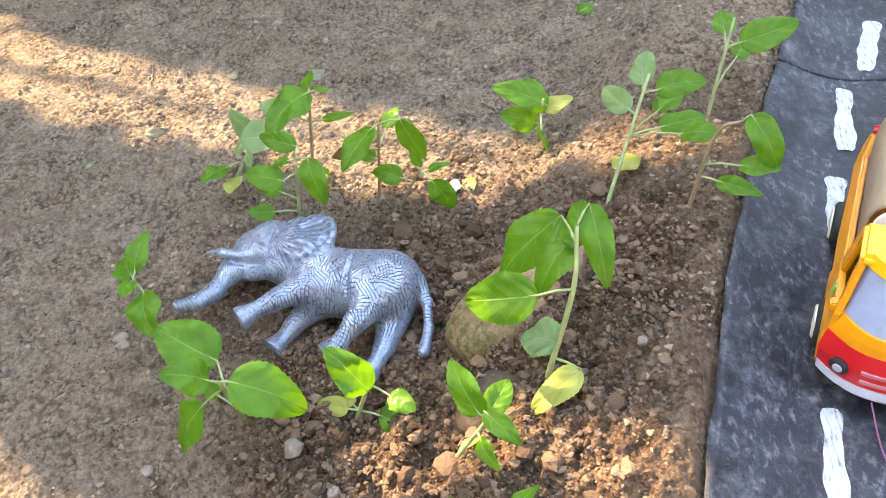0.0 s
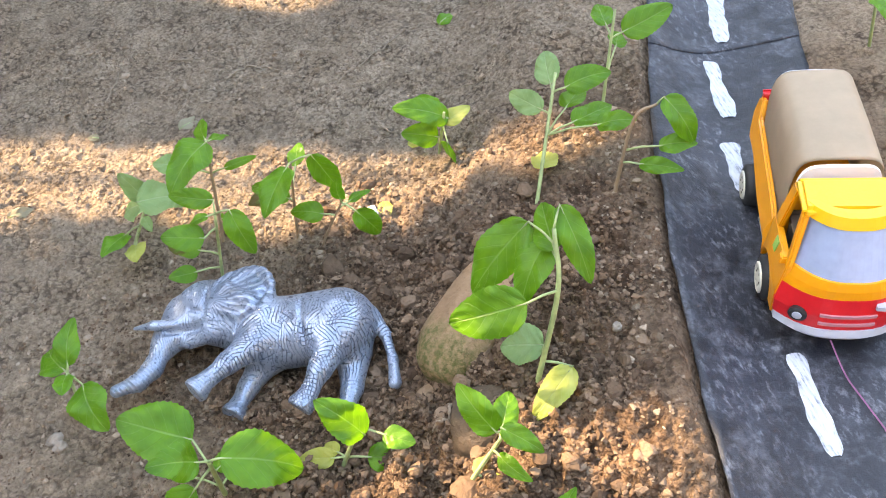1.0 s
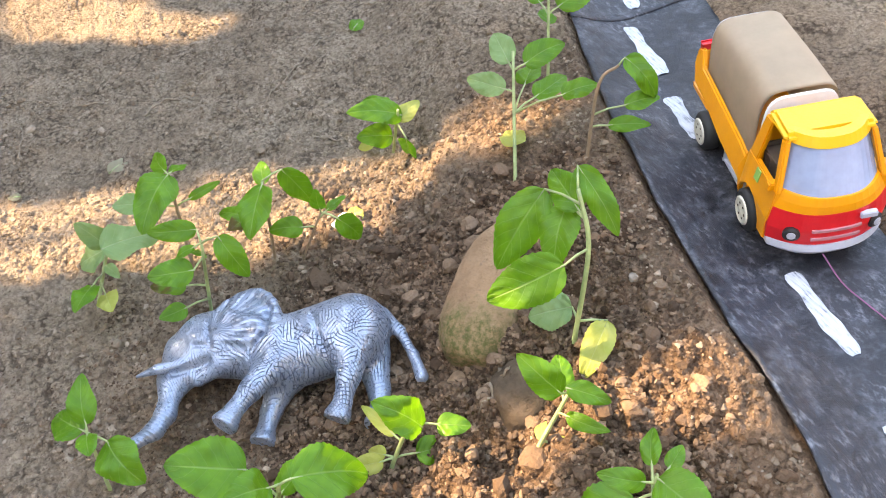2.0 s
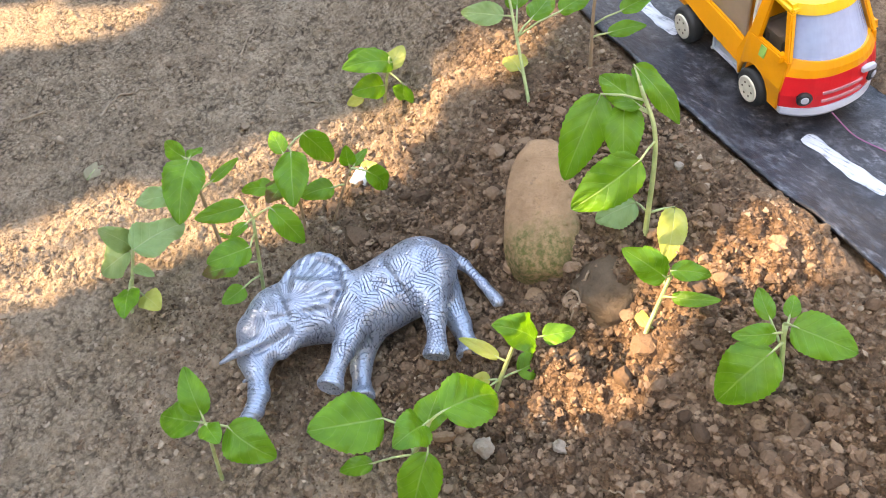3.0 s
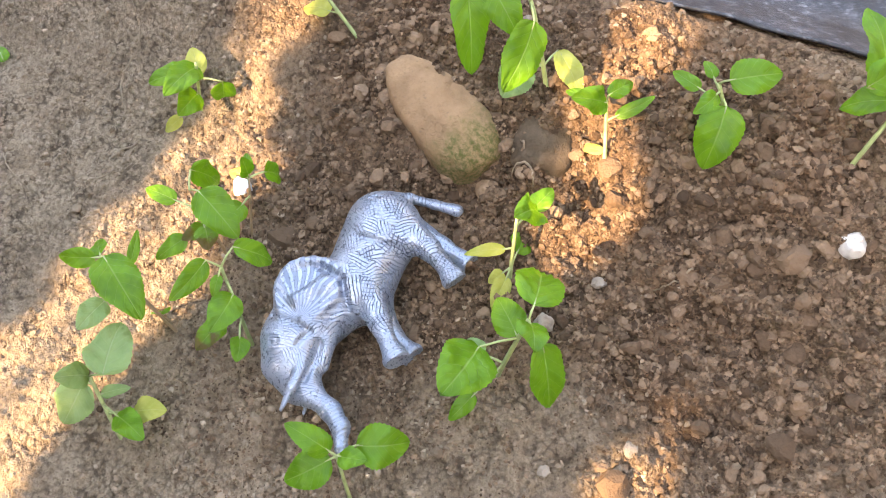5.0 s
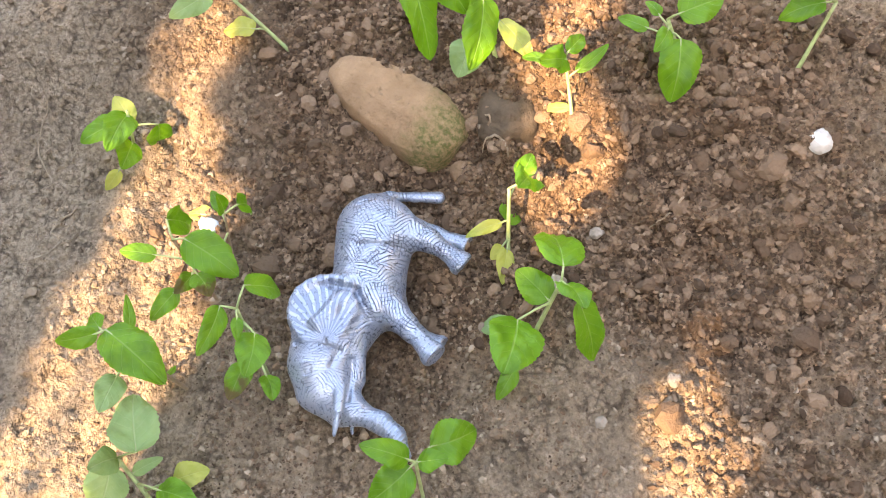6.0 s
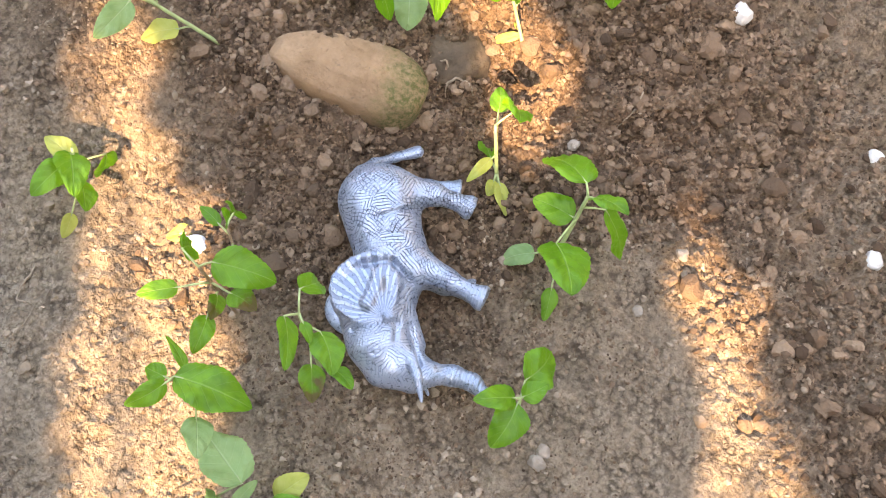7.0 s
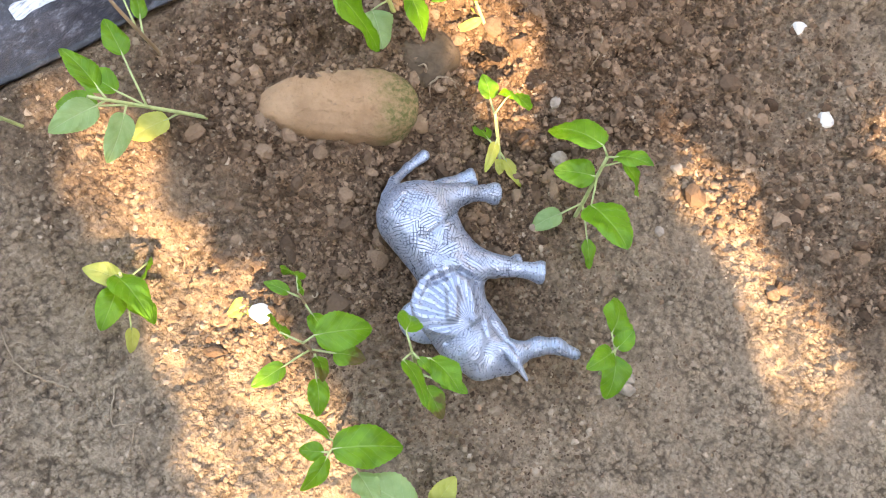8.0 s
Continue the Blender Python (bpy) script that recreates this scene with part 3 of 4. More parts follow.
    field = np.full(gx.shape, 50.0)

    def blend(d, k):
        h = np.clip(0.5 + 0.5 * (field - d) / k, 0, 1)
        return field * (1 - h) + d * h - k * h * (1 - h)
    for a, b, ra, rb, k in capsules:
        ab = b - a
        t = np.clip(((gx - a[0]) * ab[0] + (gy - a[1]) * ab[1] + (gz - a[2]) * ab[2]) / ab.dot(ab), 0, 1)
        d = np.sqrt((gx - a[0] - t * ab[0]) ** 2 + (gy - a[1] - t * ab[1]) ** 2 + (gz - a[2] - t * ab[2]) ** 2) - (ra + (rb - ra) * t)
        field = blend(d, k)
    for c, r, turn in flat:
        x, y, z = gx - c[0], gy - c[1], gz - c[2]
        u, v = x * math.cos(turn) + y * math.sin(turn), -x * math.sin(turn) + y * math.cos(turn)
        z = z - 0.010 * (u * u + v * v) * (1 if c[2] > 15 else -1) + 1.2
        d = (np.sqrt((u / r[0]) ** 2 + (v / r[1]) ** 2 + (z / r[2]) ** 2) - 1) * min(r)
        field = blend(d, 2.0)
    # flat soles
    for end, way in (((-114, 280.5, 22), (-0.8, -0.6, 0)), ((-104, 280, 1.5), (-0.55, -0.83, 0)), ((-71.5, 265.5, 15.5), (-0.68, -0.68, -0.28)), ((-57, 264, 1.5), (-0.5, -0.86, 0))):
        near = (gx - end[0]) ** 2 + (gy - end[1]) ** 2 + (gz - end[2]) ** 2
        cutoff = (gx - end[0]) * way[0] + (gy - end[1]) * way[1] + (gz - end[2]) * way[2] - 2.2 + 0.16 * np.clip(6.0 - np.sqrt(near), 0, 6)
        field = np.where(near < 95, np.maximum(field, cutoff), field)
    # creases behind the ear, round shoulder and thigh, along the mouth
    for a, b, deep, wide in (((-81, 321, 33), (-86, 309, 32), 1.5, 1.8), ((-86, 309, 32), (-96, 305, 27), 2.0, 1.4), ((-65, 307, 34), (-66, 289, 28), 1.5, 1.3), ((-72, 300, 34), (-80, 292, 29), 1.2, 1.3),
                             ((-113, 314, 24), (-129, 317, 21), 2.0, 1.3), ((-105, 336, 27), (-110, 318, 29), 1.6, 1.4), ((-110, 318, 29), (-116, 322, 27), 1.3, 1.2), ((-45, 306, 33), (-42, 292, 24), 1.0, 1.2)):
        a, b = np.array(a, float), np.array(b, float)
        ab = b - a
        t = np.clip(((gx - a[0]) * ab[0] + (gy - a[1]) * ab[1] + (gz - a[2]) * ab[2]) / ab.dot(ab), 0, 1)
        away = (gx - a[0] - t * ab[0]) ** 2 + (gy - a[1] - t * ab[1]) ** 2 + ((gz - a[2] - t * ab[2]) * 0.45) ** 2
        field = field + deep * np.exp(-away / (wide * wide))
    # the eye: a ring round a small ball
    ring = np.sqrt((gx + 117) ** 2 + (gy - 331.5) ** 2)
    field = field - 0.45 * np.exp(-((ring - 3.0) / 0.8) ** 2) * (gz > 20) - 0.45 * np.exp(-(ring / 1.2) ** 2) * (gz > 20)
    # folds of the ear and rings of the trunk, carved a little
    ear = np.exp(-(((gx + 92) / 13) ** 2 + ((gy - 324) / 15) ** 2)) * (gz > 18)
    fan = np.arctan2(gy - 322.5, gx + 106.5)
    field = field + 0.32 * ear * np.sin(9 * fan + 1.6 * np.sin(0.3 * gy) + 0.9 * np.sin(0.23 * gx)) * np.clip(np.hypot(gx + 106.5, gy - 322.5) / 14, 0, 1)
    field = field + 0.18 * np.sin(2.1 * (gx + gy)) * np.exp(-(((gx + 142) / 12) ** 2 + ((gy - 300) / 12) ** 2))
    # surface nets
    inside = field < 0
    total = np.zeros(tuple(n - 1) + (3,))
    count = np.zeros(tuple(n - 1))
    corners = [(i, j, k) for i in (0, 1) for j in (0, 1) for k in (0, 1)]
    cut = lambda a, o: a[o[0]:a.shape[0] - 1 + o[0], o[1]:a.shape[1] - 1 + o[1], o[2]:a.shape[2] - 1 + o[2]]
    for p in corners:
        for ax in range(3):
            if p[ax] == 0:
                q = tuple(v + (i == ax) for i, v in enumerate(p))
                fa, fb = cut(field, p), cut(field, q)
                cross = (fa < 0) != (fb < 0)
                t = np.where(cross, fa / np.where(cross, fa - fb, 1), 0)
                for i in range(3):
                    total[..., i] += np.where(cross, p[i] + (t if i == ax else 0), 0)
                count += cross
    live = count > 0
    index = -np.ones(live.shape, int)
    index[live] = np.arange(live.sum())
    where = np.argwhere(live)
    verts = (lo + step * (where + total[live] / count[live][:, None])) * mm
    faces = []
    for ax in range(3):
        o1, o2 = [i for i in range(3) if i != ax]
        sl0 = [slice(1, -1)] * 3
        sl1 = [slice(1, -1)] * 3
        sl0[ax], sl1[ax] = slice(0, -1), slice(1, None)
        a, b = inside[tuple(sl0)], inside[tuple(sl1)]
        pts = np.argwhere(a != b)
        flip = a[tuple(pts.T)]
        for m in (o1, o2):
            pts[:, m] += 1
        def at(d1, d2):
            q = pts.copy()
            q[:, o1] -= d1
            q[:, o2] -= d2
            return index[tuple(q.T)]
        quad = np.stack([at(1, 1), at(0, 1), at(0, 0), at(1, 0)], -1)
        if ax == 1:
            flip = ~flip
        quad[~flip] = quad[~flip][:, ::-1]
        faces.append(quad)
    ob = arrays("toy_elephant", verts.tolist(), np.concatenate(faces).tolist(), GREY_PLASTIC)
    return tagged(ob, "grey plastic toy elephant with carved wrinkles, lying on its side", "toy elephant")


elephant = build_elephant()


# ---- stones ----
def stone(name, centre, radii, turn, material, label, category="stone", lump=0.12, seed=0, taper=0.0, tilt=0.0, sub=4, square=0.88):
    bm = bmesh.new()
    bmesh.ops.create_icosphere(bm, subdivisions=sub, radius=1.0)
    off = Vector((seed * 3.7, seed * 1.3, 4.0))
    for v in bm.verts:
        d = v.co.normalized()
        r = 1 + lump * noise.fractal(d * 1.4 + off, 1.0, 2.0, 3)
        x = d.x
        k = 1 - taper * x
        sq = lambda t: math.copysign(abs(t) ** square, t)
        v.co = Vector((sq(x) * radii[0], sq(d.y) * radii[1] * k, sq(d.z) * radii[2] * k)) * r
    ob = link(name, bm, material)
    ob.matrix_world = pose(*centre, 0, tilt, turn)
    return tagged(ob, label, category)


big_rock = stone("rock", (0.0120, 0.2885, 0.0195), (0.0385, 0.0176, 0.0165), 48.0, ROCK, "smooth tan oblong stone, mossy at one end, half buried in soil", lump=0.05, seed=6, taper=0.24, tilt=-9.0, sub=5, square=0.76)
stone("rock", (0.0070, 0.2360, 0.0135), (0.0205, 0.0160, 0.0120), -8.0, ROCK_GREY, "dull grey-brown stone half buried beside the tall seedling", lump=0.16, seed=5, square=0.76)
stone("pebble", (-0.0185, 0.2610, 0.0055), (0.0068, 0.0058, 0.0058), 20.0, PEBBLE, "small round reddish-brown pebble beside the oblong stone", "pebble", 0.08, 7, sub=3)
for x, y, r, m, label, k in ((-0.185, 0.288, 0.0040, PALE_STONE, "small pale pebble on bare soil", 1), (-0.082, 0.2245, 0.0046, PALE_STONE, "small pale grey pebble on crumbly soil", 2),
                             (-0.0415, 0.1055, 0.0062, WHITE_STONE, "rounded white pebble on dug soil", 3), (-0.171, 0.102, 0.0052, WHITE_STONE, "rounded white pebble on bare soil", 4),
                             (-0.130, 0.182, 0.0036, PALE_STONE, "small buff pebble on bare soil", 5), (-0.182, 0.283, 0.0034, PALE_STONE, "small pale pebble near a seedling", 6),
                             (0.060, 0.252, 0.0024, PALE_STONE, "flat pale stone chip on the bank", 7), (-0.060, 0.203, 0.0034, PALE_STONE, "small buff pebble on crumbly soil", 8),
                             (-0.145, 0.215, 0.0028, PALE_STONE, "tiny pale pebble on bare soil", 9), (-0.20, 0.215, 0.0034, PEBBLE, "small brown pebble on bare soil", 10),
                             (-0.1275, 0.0710, 0.0050, WHITE_STONE, "pale rounded pebble on dug soil", 11)):
    stone("pebble", (x, y, ground_z(x, y) + r * 0.2), (r * 0.95, r * 0.8, r * 0.55), 37.0 * k, m, label, "pebble", 0.30, 10 + k, sub=3)


# ---- seedlings ----
def add_leaf(plant, base, blade, tip_way, length, width, material, droop, roll, seed):
    """One leaf with its stalk: a folded, toothed blade, arched along its length."""
    d = tip_way.normalized()
    up = Vector((-0.25, -0.42, 0.87))        # the leaves lean a little towards the open side
    side = d.cross(up)
    side = side.normalized() if side.length > 0.15 else Vector((0.8, -0.6, 0)).normalized()
    side = Matrix.Rotation(roll, 3, d) @ side
    nrm = side.cross(d)
    bm = bmesh.new()
    uv = bm.loops.layers.uv.new("UVMap")
    nu, half = 36, 5
    rnd = random.Random(seed)
    wave, phase, skew = rnd.uniform(0.05, 0.13), rnd.uniform(0, 6), rnd.uniform(-0.10, 0.10)
    grid = []
    for i in range(nu + 1):
        u = i / nu
        w = 0.5 * width * (math.sin(math.pi * min(1, u ** 0.76)) ** 0.60 if 0 < u < 1 else 0.0) * (1.06 - 0.20 * u)
        if 0.06 < u < 0.97:
            w *= 1 + 0.052 * (0.5 - (i % 3) * 0.5)
        arch = droop * length * (u - u * u * 1.6)
        row = []
        for k in range(-half, half + 1):
            v = k / half
            fold = (0.26 + skew * v) * abs(v) ** 1.3 * w - 0.22 * abs(v) ** 4 * w
            rip = wave * w * math.sin(9 * u + phase + 2 * v) * abs(v) * 2
            quilt = 0.042 * width * math.cos(26 * u - 13 * abs(v)) * math.sin(math.pi * min(1, abs(v)))
            p = blade + d * (u * length) + side * (v * w + skew * length * u * (1 - u)) + nrm * (arch + fold + rip + quilt)
            row.append((bm.verts.new(p), u, 0.5 + 0.5 * v))
        grid.append(row)
    for a, b in zip(grid, grid[1:]):
        for k in range(2 * half):
            quad = (a[k], a[k + 1], b[k + 1], b[k])
            f = bm.faces.new([q[0] for q in quad])
            for loop, q in zip(f.loops, quad):
                loop[uv].uv = (q[1], q[2])
    bmesh.ops.remove_doubles(bm, verts=bm.verts[:], dist=1e-6)
    if (blade - base).length > 0.0008:
        mid = base.lerp(blade, 0.5) + Vector((0, 0, 0.06 * (blade - base).length))
        tube(bm, [base, mid, blade, blade + d * length * 0.12 + nrm * droop * length * 0.1], [0.00055, 0.0005, 0.00045, 0.0002], 6, 1)
    return part("leaf", bm, [material, STEM], plant, smooth=True)


KINDS = {"g": LEAF_GREEN, "p": LEAF_PALE, "y": LEAF_YELLOW, "d": LEAF_DRY, "b": LEAF_SCORCHED}


def seedling(label, x, y, top, leaves, stem=STEM, thick=0.0012, bend=None, seed=0):
    """top and leaves are in millimetres from the foot: each leaf's middle, length, width, kind and, where it matters, roll in degrees."""
    z = ground_z(x, y)
    foot = new("seedling")
    foot.location = (x, y, z)
    tagged(foot, label, "seedling", "seedlings in the soil")
    mm = lambda p: Vector(p) * 0.001
    knots = [Vector((0, 0, -0.006)), Vector((0, 0, 0.001))] + ([mm(bend)] if bend else []) + [mm(top)]
    line = curve(knots, 7)
    bm = bmesh.new()
    tube(bm, line, [thick * (1.15 - 0.5 * i / (len(line) - 1)) for i in range(len(line))], 8)
    part("stem", bm, stem, foot, smooth=True)
    rnd = random.Random(seed)
    for i, (lx, ly, lz, length, width, kind, *more) in enumerate(leaves):
        c, length, width = mm((lx, ly, lz)), length * 0.00104, width * 0.00102
        if more:
            way = Vector(more[0]).normalized()
            start = c - way * length * 0.5
            node = min((p for p in line if p.z > 0.1 * line[-1].z), key=lambda p: (p - start).length + 0.4 * max(0.0, p.z - start.z))
        else:
            want = lz * 0.001 - 0.25 * math.hypot(lx - top[0], ly - top[1]) * 0.001
            want = min(max(want, 0.22 * top[2] * 0.001), top[2] * 0.001)
            node = min((p for p in line if p.z > 0), key=lambda p: abs(p.z - want) + 0.3 * (p - c).length)
            way = c - node
            if way.length < 0.003:
                way = Vector((rnd.uniform(-1, 1), rnd.uniform(-1, 1), 1.2))
            way.normalize()
            start = c - way * length * 0.5
            if (c - node).length < length * 0.5:
                start = node + way * 0.001
        roll = rnd.uniform(-0.35, 0.35)
        add_leaf(foot, node, start, way, length, width, KINDS[kind], rnd.uniform(0.14, 0.34), roll, seed * 31 + i)
    return foot

seedling("broad-leaved bright green seedling standing in front of the toy", -0.108, 0.240, (8, -15, 46), [
    (27, -16, 40, 32, 21, "g", (29, 1, -18)), (-14, 7, 43, 28, 23, "g", (-23, 6, 14)), (-8, -24, 28, 30, 16, "g", (-18, -6, -23)),
    (-1, -19, 55, 18, 14, "g"), (13, -5, 32, 19, 14, "g"), (9, 14, 3, 17, 11, "p"),
    (-18, 12, 5, 15, 8, "g")], STEM, 0.0013, seed=1)
seedling("small yellow-green seedling with wilted lower leaves by the toy's hind feet", -0.060, 0.244, (14, -4, 36), [
    (9, -12, 50, 24, 15, "g", (-13, 2, 24)), (27, -13, 32, 13, 10, "g"), (19, -3, 6, 15, 12, "g"),
    (2, 9, 24, 18, 6, "y"), (-3, 5, 9, 8, 7, "y"), (-10, 2, 8, 16, 9, "y")], STEM, 0.0012, seed=2)
seedling("young green seedling with narrow leaves beside a small hollow", -0.011, 0.207, (16, 1, 28), [
    (8, 6, 38, 21, 12, "g", (-10, 10, 16)), (21, -5, 31, 16, 8, "g", (12, -10, -4)), (16, -11, 25, 18, 6, "g", (7, -15, 6)),
    (7, 7, 4, 15, 5, "y"), (11, -3, 3, 12, 6, "y"), (19, 12, 26, 15, 10, "g")], STEM, 0.0011, seed=3)
seedling("tall green seedling with large drooping leaves beside the stones", 0.024, 0.238, (13, 16, 64), [
    (20, 13, 57, 29, 11, "g", (5, -21, -20)), (-6, 29, 42, 36, 18, "g", (-26, -5, -25)), (-16, 6, 39, 31, 19, "g", (-29, 7, -10)),
    (4, 16, 45, 24, 16, "g", (-18, -16, -14)), (-3, 14, 7, 18, 17, "p", (-16, 8, -4)), (3, -11, 7, 24, 12, "y", (-13, -9, -5)),
    (13, 27, 56, 23, 13, "g")], STEM, 0.0012, bend=(11, 6, 43), seed=4)
seedling("short green seedling by the tip of the trunk", -0.170, 0.291, (8, -3, 42), [
    (17, -18, 35, 21, 17, "g", (6, -18, -8)), (11, 6, 51, 19, 11, "g"), (1, 7, 42, 19, 15, "g"),
    (8, -7, 43, 11, 9, "g")], STEM, 0.0010, seed=5)
seedling("four-leaved green seedling on the bank near the road", 0.004, 0.156, (7, 7, 23), [
    (-14, 6, 14, 26, 20, "g", (-21, 5, -14)), (8, -7, 28, 21, 16, "g", (6, -20, 0)), (14, 20, 16, 14, 7, "g"),
    (-3, 11, 23, 15, 8, "g"), (17, 11, 20, 9, 6, "g")], STEM, 0.0012, seed=6)
seedling("pale grey-green seedling with one yellowing torn leaf", -0.160, 0.405, (17, 7, 28), [
    (30, -2, 34, 29, 20, "p", (27, 7, -7)), (13, 7, 38, 20, 12, "p"), (6, 16, 19, 21, 18, "p", (-18, 8, -8)),
    (0, -17, 24, 21, 12, "g"), (9, -20, 18, 16, 12, "y"), (14, -1, 20, 13, 6, "p")], STEM, 0.0012, seed=7)
seedling("green seedling with one large hanging leaf in the sunlit row", -0.109, 0.394, (8, 12, 55), [
    (-2, -1, 53, 30, 19, "g", (-20, -22, -6)), (6, 22, 57, 16, 9, "g"), (14, 17, 53, 11, 8, "g"),
    (21, 9, 41, 17, 5, "g"), (-14, 12, 46, 16, 12, "p"), (4, 5, 9, 15, 9, "g")], STEM_BROWN, 0.0011, seed=8)
seedling("green seedling with browned leaf close behind the toy's head", -0.109, 0.356, (12, -3, 56), [
    (-5, -7, 50, 19, 14, "g", (-18, 1, 6)), (23, -13, 50, 23, 12, "g", (6, -11, -19)), (2, 5, 62, 21, 10, "g", (-20, 5, 4)),
    (-10, 4, 34, 16, 11, "b"), (4, -3, 55, 9, 5, "g"), (-12, -8, 28, 13, 9, "g")], STEM, 0.0011, seed=9)
seedling("green seedling with brown stem in the sunlit row", -0.069, 0.380, (8, 2, 49), [
    (-1, -14, 47, 26, 17, "g", (-15, -20, -8)), (23, 4, 36, 26, 13, "g", (9, -3, -25)), (-11, 14, 28, 16, 10, "g"),
    (10, 22, 39, 16, 9, "g"), (-9, -8, 39, 14, 11, "b"), (-3, 4, 30, 12, 8, "b")], STEM_BROWN, 0.0010, seed=10)
seedling("slender small seedling beside a white petal", -0.056, 0.371, (15, -4, 29), [
    (26, -9, 16, 21, 12, "g", (10, -1, -19)), (15, -6, 38, 13, 8, "g"), (-3, 0, 24, 16, 11, "g"),
    (24, 1, 27, 12, 6, "g")], STEM_BROWN, 0.0008, seed=11)
seedling("small sunlit seedling with curled leaves", 0.015, 0.424, (5, -9, 33), [
    (-6, -7, 35, 30, 15, "g", (-26, -1, 16)), (5, -15, 9, 25, 13, "g", (4, 12, -31)), (-9, -4, 18, 20, 14, "g"),
    (-13, 11, 3, 12, 7, "y"), (-3, 5, 31, 19, 13, "g"), (9, -4, 25, 17, 11, "y")], STEM, 0.0011, seed=12)
seedling("leggy pale seedling on top of the bank", 0.050, 0.339, (20, 33, 49), [
    (18, 43, 47, 21, 13, "p"), (33, 26, 47, 21, 13, "g"), (30, 38, 30, 17, 13, "g"),
    (5, 36, 35, 22, 12, "p"), (10, 22, 9, 19, 13, "y"), (35, 25, 28, 22, 13, "g"),
    (40, 6, 35, 17, 11, "g")], STEM, 0.0011, seed=13)
seedling("arching seedling with a hanging leaf beside the road", 0.086, 0.332, (19, 3, 43), [
    (28, -4, 37, 25, 14, "g", (12, -12, -18)), (18, -8, 17, 19, 8, "g"), (26, -6, 26, 16, 10, "g")], STEM_BROWN, 0.0010, bend=(9, 4, 36), seed=14)
seedling("green seedling at the edge of the road", 0.102, 0.400, (10, 13, 45), [
    (26, 10, 38, 27, 16, "g"), (8, 28, 35, 18, 12, "g"), (19, 34, 14, 13, 11, "g")], STEM, 0.0010, seed=15)
seedling("green seedling beyond the far edge of the road", 0.262, 0.420, (-12, -10, 62), [
    (-28, -8, 52, 22, 15, "g"), (-20, -34, 48, 24, 16, "g"), (4, -12, 64, 20, 13, "g"), (10, 12, 50, 20, 12, "g")], STEM, 0.0011, seed=16)

seedling("leaning green seedling near the end of the road", -0.0055, 0.106, (11, -12, 30), [
    (27, 0, 45, 30, 17, "g", (20, 4, 10)), (17, -4, 40, 26, 14, "g", (14, -12, -4)), (13, 1, 26, 19, 13, "g", (2, 16, -6))], STEM, 0.0012, seed=17)


# ---- the toy truck ----
def bent_plate(name_z, front, inset, width, thick, steps=14, span=1.0):
    """A plate bowed across the truck's front: heights, the middle's x at each height, and how far each end lies in."""
    bm = bmesh.new()
    rows = []
    for (z, xf), ins in zip(zip(name_z, front), inset):
        row = []
        for i in range(steps + 1):
            f = 2 * i / steps - 1
            half = (width / 2 - ins) * span
            x = xf + 0.0105 * abs(f * span) ** 2.6
            row.append((x, -width / 2 - f * half, z))
        rows.append(row)
    outer = [[bm.verts.new(p) for p in row] for row in rows]
    inner = [[bm.verts.new((p[0] + thick, p[1], p[2])) for p in row] for row in rows]
    for a, b in ((outer, 1), (inner, -1)):
        for p, q in zip(a, a[1:]):
            for i in range(steps):
                bm.faces.new((p[i], p[i + 1], q[i + 1], q[i])[::b])
    for p, q in ((outer[0], inner[0]), (inner[-1], outer[-1])):
        for i in range(steps):
            bm.faces.new((p[i + 1], p[i], q[i], q[i + 1]))
    for i in (0, steps):
        for k in range(len(outer) - 1):
            bm.faces.new((outer[k][i], outer[k + 1][i], inner[k + 1][i], inner[k][i]))
    bmesh.ops.recalc_face_normals(bm, faces=bm.faces[:])
    return bm


def lean_in(bm, width, z0, rate):
    """Lean what stands above z0 towards the truck's middle."""
    for v in bm.verts:
        if v.co.z > z0:
            side = 1 if v.co.y < -width / 2 else -1
            v.co.y += side * (v.co.z - z0) * rate
    return bm


